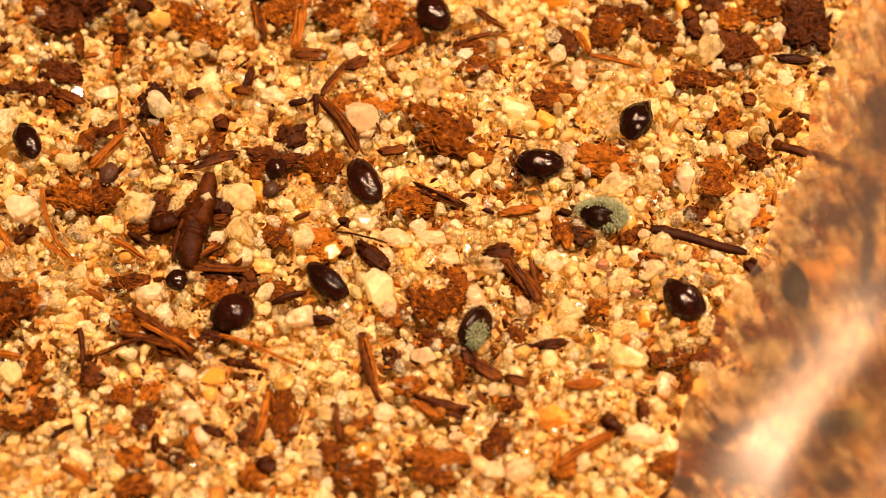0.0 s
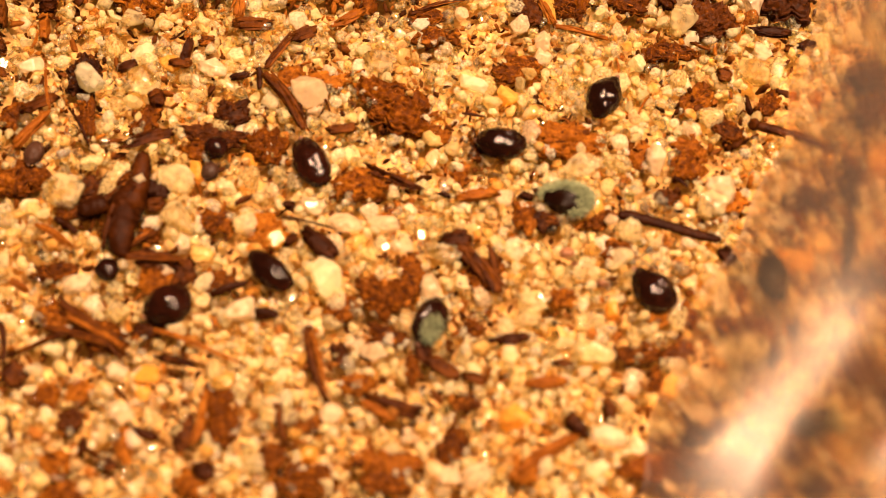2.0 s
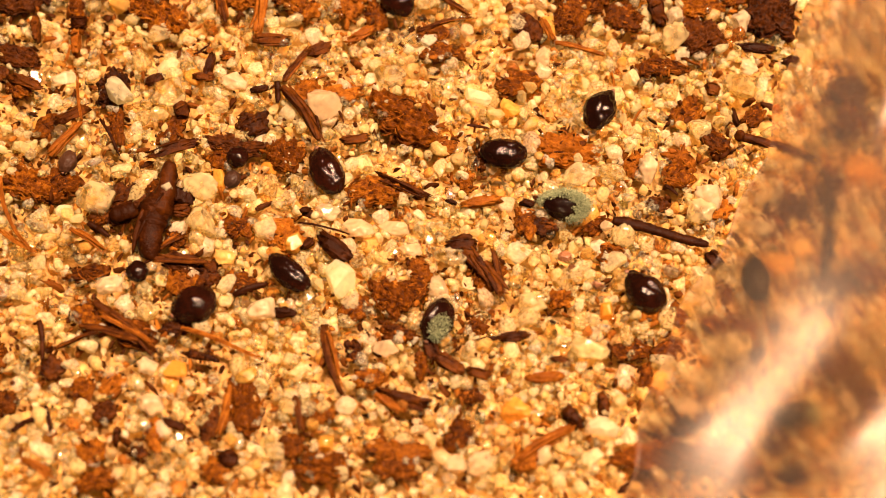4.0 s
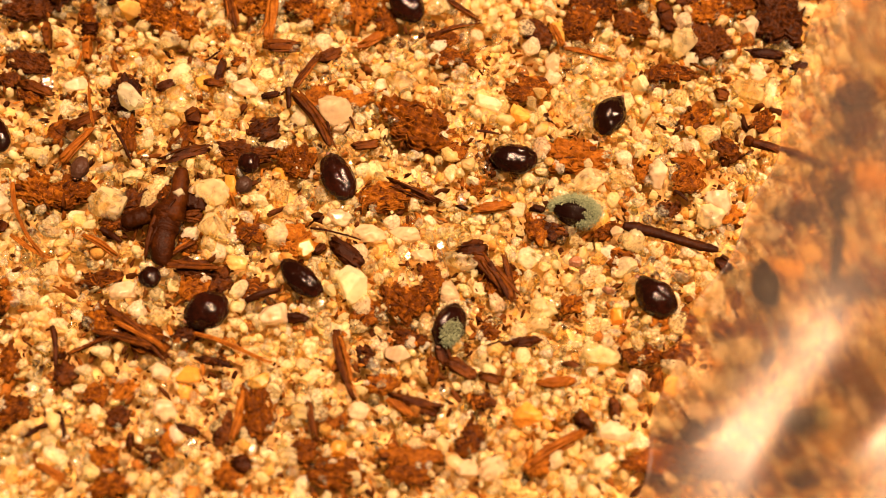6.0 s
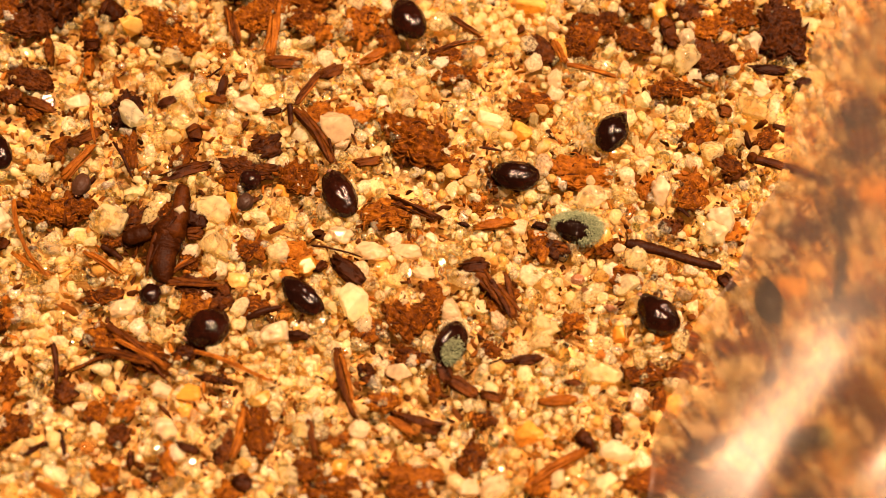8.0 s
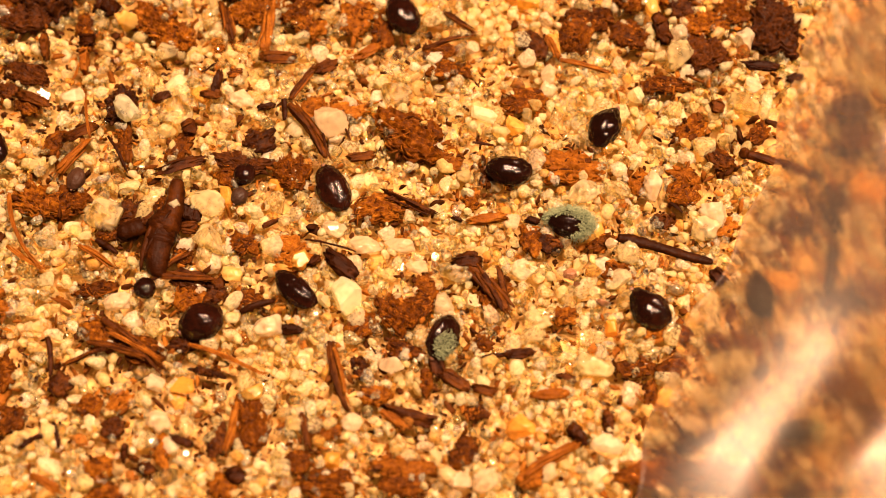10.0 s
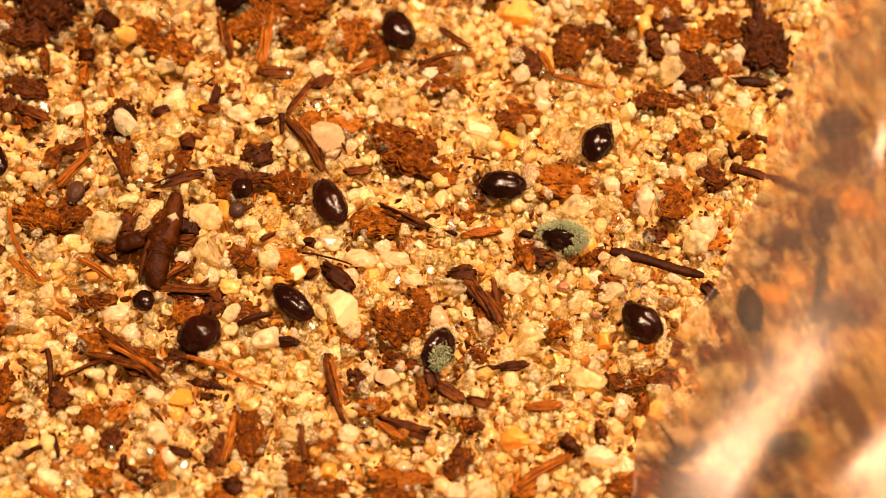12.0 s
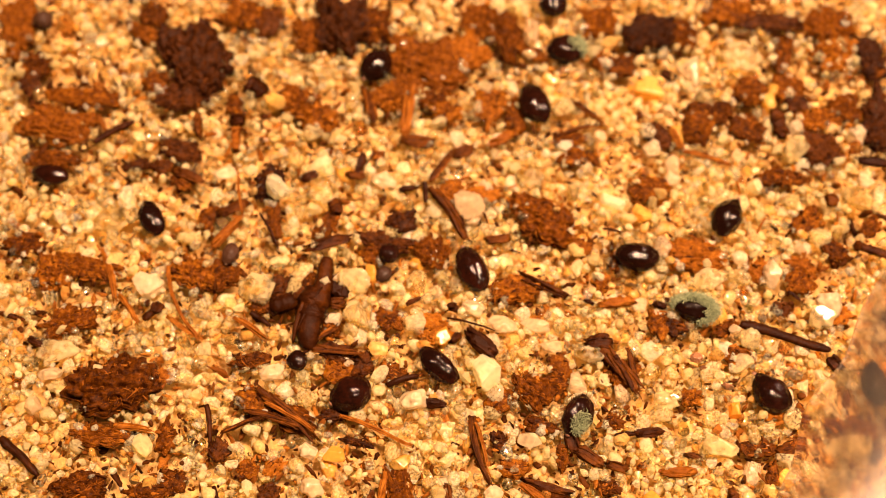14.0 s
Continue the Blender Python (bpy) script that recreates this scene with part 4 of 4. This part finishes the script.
clump(1.22, -9.87, 0.65, 0.5, 0, "brown", z=-0.2)
clump(1.66, -2.39, 0.52, 0.77, 0, "brown", z=-0.18)
clump(0.44, -1.82, 0.88, 0.78, 0, "orange", z=-0.14)
clump(1.13, -3.16, 0.52, 0.76, 0, "brown", z=-0.14)
clump(1.77, -6.27, 0.86, 1.21, -52, "brown", z=-0.18)
clump(1.41, -7.76, 0.5, 0.86, 0, "brown", z=-0.2)
clump(6.58, -7.15, 0.82, 1.06, -43, "orange", z=-0.14)
clump(7.31, -7.41, 0.66, 0.7, 0, "brown", z=-0.18)
clump(6.27, -9.36, 0.39, 1.01, -10, "brown", z=-0.18)
clump(5.5, -5.55, 1.01, 0.72, 0, "brown", z=-0.18)
clump(7.76, -2.39, 1.03, 0.58, -22, "orange", z=-0.14)
clump(8.85, -1.81, 1.04, 0.59, -34, "brown", z=-0.14)
clump(6.96, -3.9, 0.69, 0.56, 0, "dark", z=-0.18)
clump(6.35, -2.58, 0.7, 0.77, 0, "orange", z=-0.18)
clump(-4.12, 3.04, 1.1, 1.06, 0, "brown", z=-0.18)
clump(-2.66, 3.05, 0.92, 0.85, 0, "orange", z=-0.18)
clump(-1.74, 2.83, 0.73, 1.27, 0, "brown", z=-0.18)
clump(-2.93, -0.15, 1.6, 0.6, 9, "orange", z=-0.14)
clump(-3.83, -0.05, 0.89, 1, 0, "orange", z=-0.18)
clump(-11.46, 3.04, 0.55, 0.85, 0, "brown", z=-0.18)
clump(-9.64, 3.25, 1.1, 0.86, 0, "brown", z=-0.18)
clump(-8.68, 2.72, 1.72, 1.22, -22, "brown", z=-0.18)
clump(-13.7, 0.55, 0.72, 0.49, 0, "dark")
clump(-11.89, -1.24, 1.03, 0.6, 35, "brown", z=-0.18)
clump(-9.77, -1.24, 0.52, 1.59, 11, "brown", z=-0.18)
clump(-11.31, -3.26, 1.35, 0.97, 23, "brown", z=-0.18)
clump(-6.39, 1.17, 0.72, 0.29, 0, "brown")
clump(-0.24, -6.09, 0.84, 0.89, 0, "orange", z=-0.18)
clump(-0.41, -6.63, 1.01, 0.7, 21, "brown", z=-0.18)
clump(-11.46, 6.57, 1.4, 1.18, 14, "brown")
clump(-14.67, 6.53, 1, 0.94, 2, "brown", z=-0.14)
clump(-14.98, 5.75, 1.3, 0.52, -31, "brown")
clump(-10.45, 6.49, 0.83, 1.37, -21, "dark")
clump(-6.82, 6.37, 1.2, 1.64, 2, "brown", z=-0.14)
clump(-3.59, 5.32, 1.59, 1.38, 2, "orange", z=-0.14)
clump(-3.01, 6.73, 1.21, 1.41, 2, "brown", z=-0.18)
clump(1.21, 6.75, 1.21, 1.41, 2, "brown", z=-0.14)
clump(4.21, 6.27, 1.05, 1.35, 24, "brown", z=-0.14)
clump(1.97, 5.04, 0.99, 0.91, 2, "brown", z=-0.18)
clump(5.04, 3.23, 1.37, 0.89, 2, "brown")
clump(4.42, 2.45, 1.17, 1.09, 2, "brown", z=-0.18)
clump(7.77, 5.69, 0.59, 1.64, -10, "brown")
clump(8.01, 3.66, 0.79, 0.67, 2, "dark")
clump(9.57, 5.75, 1.4, 1.16, 2, "brown", z=-0.18)
clump(10.85, 5.56, 1, 1.62, 2, "dark", z=-0.14)
clump(7.58, 0.83, 1.32, 0.56, -9, "brown")
clump(5.87, 7.26, 1.82, 1.19, 2, "brown", z=-0.14)
clump(-2.57, 3.54, 1.17, 0.89, 2, "brown", z=-0.14)
clump(0.15, 1.99, 1.16, 0.56, 2, "brown")
clump(-18.64, 3.58, 0.78, 0.81, 2, "dark")
clump(-14.55, 0.56, 1.13, 0.43, 13, "dark")
clump(-12.96, -0.02, 0.79, 0.49, -20, "brown")
clump(-17.9, -2.43, 1.29, 0.81, 2, "brown", z=-0.14)
clump(-18.57, 4.37, 0.98, 1.14, 2, "brown", z=-0.18)
clump(-11.28, 2.38, 0.46, 0.87, 2, "brown")
clump(-4.53, 3.48, 1.17, 1.11, 2, "brown", z=-0.14)
clump(-6.09, 3.43, 1.37, 1.11, 2, "brown")
clump(9.75, 3.5, 1.18, 1.12, 2, "brown", z=-0.18)
clump(6.36, 2.51, 1.17, 0.87, 2, "brown", z=-0.14)
clump(-7.29, -5.88, 1.3, 0.71, -10, "dark")
clump(-6.54, -6.19, 0.74, 0.89, 0, "dark", z=-0.14)
clump(-7.64, -5.02, 0.61, 0.73, 0, "brown", z=-0.14)
clump(-9.29, -3.63, 1.02, 0.76, 11, "dark", z=-0.14)
clump(-9.92, -4.29, 0.84, 0.68, 22, "brown")
clump(-8.35, -3.54, 0.52, 0.94, 0, "brown", z=-0.14)
clump(-7.34, -7.85, 0.98, 0.42, 11, "dark", z=-0.14)
clump(-6.35, -2.4, 1.05, 0.77, 0, "brown", z=-0.14)
clump(-4.45, -2.21, 1.05, 1.16, 0, "brown", z=-0.18)
clump(-5.79, -4.65, 1.02, 0.73, 0, "brown", z=-0.18)
clump(0.7, 1.35, 0.9, 0.5, 12, "brown", z=-0.14)
clump(3.0, 0.4, 1.1, 0.6, -8, "brown", z=-0.14)
clump(4.5, 3.1, 0.9, 0.6, 20, "brown", z=-0.14)
clump(6.9, 0.8, 0.8, 0.55, 35, "brown", z=-0.14)


# ---- clear plastic wall that leans over the sand ----
def plastic_wall():
    """A thin sheet that rises away from its lip, with two flattened folds that catch the lamp."""
    turn = -25.42
    nu, nv, thick = 80, 100, 0.03
    base = Matrix.Translation((8.21, -6.03, 0)) @ Matrix.Rotation(math.radians(turn), 4, "Z")
    back = base.inverted()
    folds = []
    for hx, hy, way, su, sv, nx, ny in ((8.85, -11.35, 41.0, 2.7, 4.4, -0.047, 0.007), (11.6, -11.6, 46.0, 1.5, 3.2, -0.092, 0.030), (13.4, -1.9, -95.2, 0.26, 1.4, -0.106, -0.150)):
        p = back @ Vector((hx, hy, 0))
        n = back.to_3x3() @ Vector((nx, ny, 1))
        folds.append((p.x, p.y, math.radians(way - turn), su, sv, n.x, n.y))
    rise = lambda a, b: 0.7 + 0.62 * a + 0.10 * math.sin(b * 0.5 + a * 0.4)
    v = []
    for side in (0, 1):
        for a in np.linspace(0, 12, nu):
            for b in np.linspace(-16, 14, nv):
                x = a + (0.25 * math.sin(b * 0.55) + 0.12 * math.sin(b * 1.7 + 1)) * math.exp(-a)
                z = rise(a, b)
                for hx, hy, way, su, sv, nx, ny in folds:
                    c, s, dx, dy = math.cos(way), math.sin(way), x - hx, b - hy
                    lu, lv = (c * dx + s * dy) / sv, (-s * dx + c * dy) / su
                    m = math.exp(-abs(lu) ** 3 - abs(lv) ** 3)
                    z += m * (rise(hx, hy) - nx * dx - ny * dy - 0.022 * (dx * dx + dy * dy) - z)
                v.append((x, b, z - thick * side))
    n = nu * nv
    quads = [(i * nv + j, (i + 1) * nv + j, (i + 1) * nv + j + 1, i * nv + j + 1) for i in range(nu - 1) for j in range(nv - 1)]
    f = quads + [tuple(k + n for k in q[::-1]) for q in quads]
    rim = [i * nv for i in range(nu)] + [(nu - 1) * nv + j for j in range(1, nv)] + [i * nv + nv - 1 for i in range(nu - 2, -1, -1)] + [j for j in range(nv - 2, 0, -1)]
    f += [(b, a, a + n, b + n) for a, b in zip(rim, rim[1:] + rim[:1])]
    ob = new("plastic_wall", mesh_of("plastic_wall", v, f, plastic))
    base.translation *= MM
    ob.matrix_world = base
    ob.visible_shadow = False  # a clear pane: the lamp shines through
    tagged(ob, "scuffed clear plastic wall with bright sheen, leaning over the sand", "plastic wall", kind="structure")


plastic_wall()


# ---- the sand: a packed bed, and loose grains let fall on it one by one ----
def ground():
    n = 120
    s = np.linspace(-1, 1, n)
    s = np.sign(s) * np.abs(s) ** 2.2
    v = [(200 * a, 200 * b, -0.80 + 0.12 * noise.noise(Vector((a * 160, b * 160, 3))) + (0.6 if max(abs(200 * a + 1), abs(200 * b + 2)) > 26 else 0)) for a in s for b in s]
    f = [(i * n + j, (i + 1) * n + j, (i + 1) * n + j + 1, i * n + j + 1) for i in range(n - 1) for j in range(n - 1)]
    tagged(new("ground", mesh_of("ground", v, f, soil)), "packed pale brown sand under the loose grains", "sand", kind="structure")


def fallen(rng, x0, x1, y0, y1, count, cell, sizes, high, tries=8):
    """Lets grains fall on the height map; each takes the lowest of a few places. Returns x, y, z, radius."""
    out = []
    rows, cols = high.shape
    sizes = sorted(sizes)
    order = rng.permutation(count)
    for q in order:
        r = sizes[q]
        best = None
        k = max(1, int(round(0.75 * r / cell)))
        for _ in range(tries):
            i, j = int(rng.integers(k, rows - k)), int(rng.integers(k, cols - k))
            some = high[i - k : i + k + 1, j - k : j + k + 1]
            h = 9 if high[i, j] > 5 else np.where(some < 5, some, -9).max()
            if best is None or h < best[0]:
                best = (h, i, j)
        h, i, j = best
        if h > 5:
            continue
        yy, xx = np.mgrid[-k : k + 1, -k : k + 1] * cell
        dome = np.sqrt(np.maximum(0, r * r - xx * xx - yy * yy))
        z = h + 0.12 * r
        patch = high[i - k : i + k + 1, j - k : j + k + 1]
        np.maximum(patch, np.where(dome > 0, z + 0.75 * dome, -9), out=patch)
        out.append((x0 + (j + rng.random()) * cell, y0 + (i + rng.random()) * cell, z, r))
    return out


def sand():
    rng = np.random.default_rng(11)
    x0, x1, y0, y1, cell = -23.0, 17.0, -16.5, 12.0, 0.06
    rows, cols = int((y1 - y0) / cell), int((x1 - x0) / cell)
    gy, gx = np.mgrid[0:rows, 0:cols]
    gx, gy = x0 + gx * cell, y0 + gy * cell
    high = -0.62 + 0.10 * np.sin(gx * 0.9 + 1.3 * np.sin(gy * 0.5)) * np.cos(gy * 0.8 + np.sin(gx * 0.4))
    for x, y, a, b, turn in KEEP:
        near = (np.abs(gx - x) < a + b) & (np.abs(gy - y) < a + b)
        dx, dy = gx[near] - x, gy[near] - y
        lx, ly = math.cos(turn) * dx + math.sin(turn) * dy, -math.sin(turn) * dx + math.cos(turn) * dy
        ragged = 0.72 + 0.22 * np.sin(lx * 7.0 + x) * np.sin(ly * 8.0 + y)
        inside = (lx / a) ** 2 + (ly / b) ** 2 < ragged
        block = high[near]
        block[inside] = 9
        high[near] = block
    rotted = np.zeros((rows, cols))
    for x, y, reach in BROWN:
        np.maximum(rotted, np.exp(-((gx - x) ** 2 + (gy - y) ** 2) / reach**2), out=rotted)
    count = 56000
    sizes = np.clip(np.exp(rng.normal(math.log(0.128), 0.36, count)), 0.065, 0.36)
    grains = fallen(rng, x0, x1, y0, y1, count, cell, sizes, high)
    level = np.median(high[high < 5])
    at = lambda x, y: high[min(rows - 1, int((y - y0) / cell)), min(cols - 1, int((x - x0) / cell))]
    grains = [(x, y, z, r) for x, y, z, r in grains if at(x, y) > 5 or z + 0.9 * r > at(x, y) - 0.22]
    grains = [(x, y, -0.08 + 0.6 * (z - level), r) for x, y, z, r in grains]
    for x, y, a, b, turn, z, tall in LAID:
        for _ in range(int(9 * a * b * rng.uniform(0.2, 1.6))):
            q, d = rng.uniform(0, 2 * math.pi), math.sqrt(rng.uniform(0.35, 1))
            lx, ly = d * math.cos(q) * a, d * math.sin(q) * b
            r = rng.uniform(0.08, 0.17)
            grains.append((x + math.cos(turn) * lx - math.sin(turn) * ly, y + math.sin(turn) * lx + math.cos(turn) * ly, z + tall * math.sqrt(max(0.05, 1.05 - d * d)) + 0.35 * r, r))
    shapes = [rough_ball(rng, 2, int(rng.integers(3, 9)), 0.34, 1.7) for _ in range(160)]
    shards = [rough_ball(rng, 2, int(rng.integers(2, 6)), 0.9, 2.6) for _ in range(60)]
    near = [g for g in grains if -9.5 < g[0] < 8.5 and -11.5 < g[1] < 4.5]
    large = set(sorted(near, key=lambda g: -g[3])[:215])
    forms = {}
    for x, y, z, r in sorted(large):
        mineral = ("milky", "milky", "pale", "clear", "gold" if rng.random() < 0.3 else "milky")[int(rng.integers(5))]
        key = (mineral, int(rng.integers(10)))
        if key not in forms:
            forms[key] = mesh_of("quartz_grain", *rough_ball(rng, 3, int(rng.integers(4, 9)), 0.32, 1.9), MINERALS[mineral])
        ob = new("quartz_grain", forms[key])
        size = r * Vector((rng.uniform(1.0, 1.4), rng.uniform(0.85, 1.15), rng.uniform(0.75, 1.0)))
        ob.matrix_world = Matrix.LocRotScale(Vector((x, y, z)) * MM, Euler(rng.uniform(-0.5, 0.5, 2).tolist() + [rng.uniform(0, 6.28)]), size)
        tagged(ob, GRAIN_WORDS[mineral], "sand grain", "grains that stand out")
    grains = [g for g in grains if g not in large]
    verts, faces, mats, soft, n = [], [], [], [], 0
    bv, bf, bn = [], [], 0
    for x, y, z, r in grains:
        brown = rotted[min(rows - 1, int((y - y0) / cell)), min(cols - 1, int((x - x0) / cell))] + 0.35 * noise.noise(Vector((x * 1.6, y * 1.6, 2.0)))
        rot = rng.random() < 0.07 + 0.72 * max(0, brown - 0.06)
        v, f = shards[int(rng.integers(60))] if rot else shapes[int(rng.integers(160))]
        size = (rng.uniform(1.0, 1.45), rng.uniform(0.8, 1.15), rng.uniform(0.7, 1.05))
        if rot:
            size = (rng.uniform(0.5, 1.3), rng.uniform(0.25, 0.55), rng.uniform(0.2, 0.45))
        v = (v * (r * np.array(size))) @ turn_of(rng).T + (x, y, z)
        if rot:
            bv.append(v - (0, 0, 0.04))
            bf.append(f + bn)
            bn += len(v)
            continue
        verts.append(v)
        faces.append(f + n)
        n += len(v)
        p = rng.random() * 0.5 + 0.25 + 0.75 * noise.noise(Vector((x * 0.75, y * 0.75, 7.0))) + 0.1 * noise.noise(Vector((x * 2.5, y * 2.5, 7.0)))
        mats.append(np.full(len(f), 1 if p < 0.47 else 0 if p < 0.78 else 2 if rng.random() < 0.12 else 3))
        soft.append(np.full(len(f), rng.random() < (0.4 if p < 0.47 else 0.6)))
    for name, vv, ff, slots in (("sand", verts, faces, (quartz, crystal, chalky, milky)), ("humus", bv, bf, (humus,))):
        me = bpy.data.meshes.new(name)
        vv, ff = np.concatenate(vv) * MM, np.concatenate(ff)
        me.vertices.add(len(vv))
        me.vertices.foreach_set("co", vv.ravel())
        me.loops.add(ff.size)
        me.loops.foreach_set("vertex_index", ff.ravel().astype(np.int32))
        me.polygons.add(len(ff))
        me.polygons.foreach_set("loop_start", np.arange(0, ff.size, 3, dtype=np.int32))
        for s in slots:
            me.materials.append(s)
        if name == "sand":
            me.polygons.foreach_set("material_index", np.concatenate(mats).astype(np.int32))
            me.polygons.foreach_set("use_smooth", np.concatenate(soft))
        me.update(calc_edges=True)
        me.validate()
        words = {"sand": "loose translucent yellow and cream quartz sand grains", "humus": "reddish brown humus crumbs among the sand grains"}[name]
        tagged(new(name, me), words, "sand" if name == "sand" else "humus", kind="stuff")


ground()
sand()


def motions():
    """Nothing in the place moves; only the camera does."""


motions()
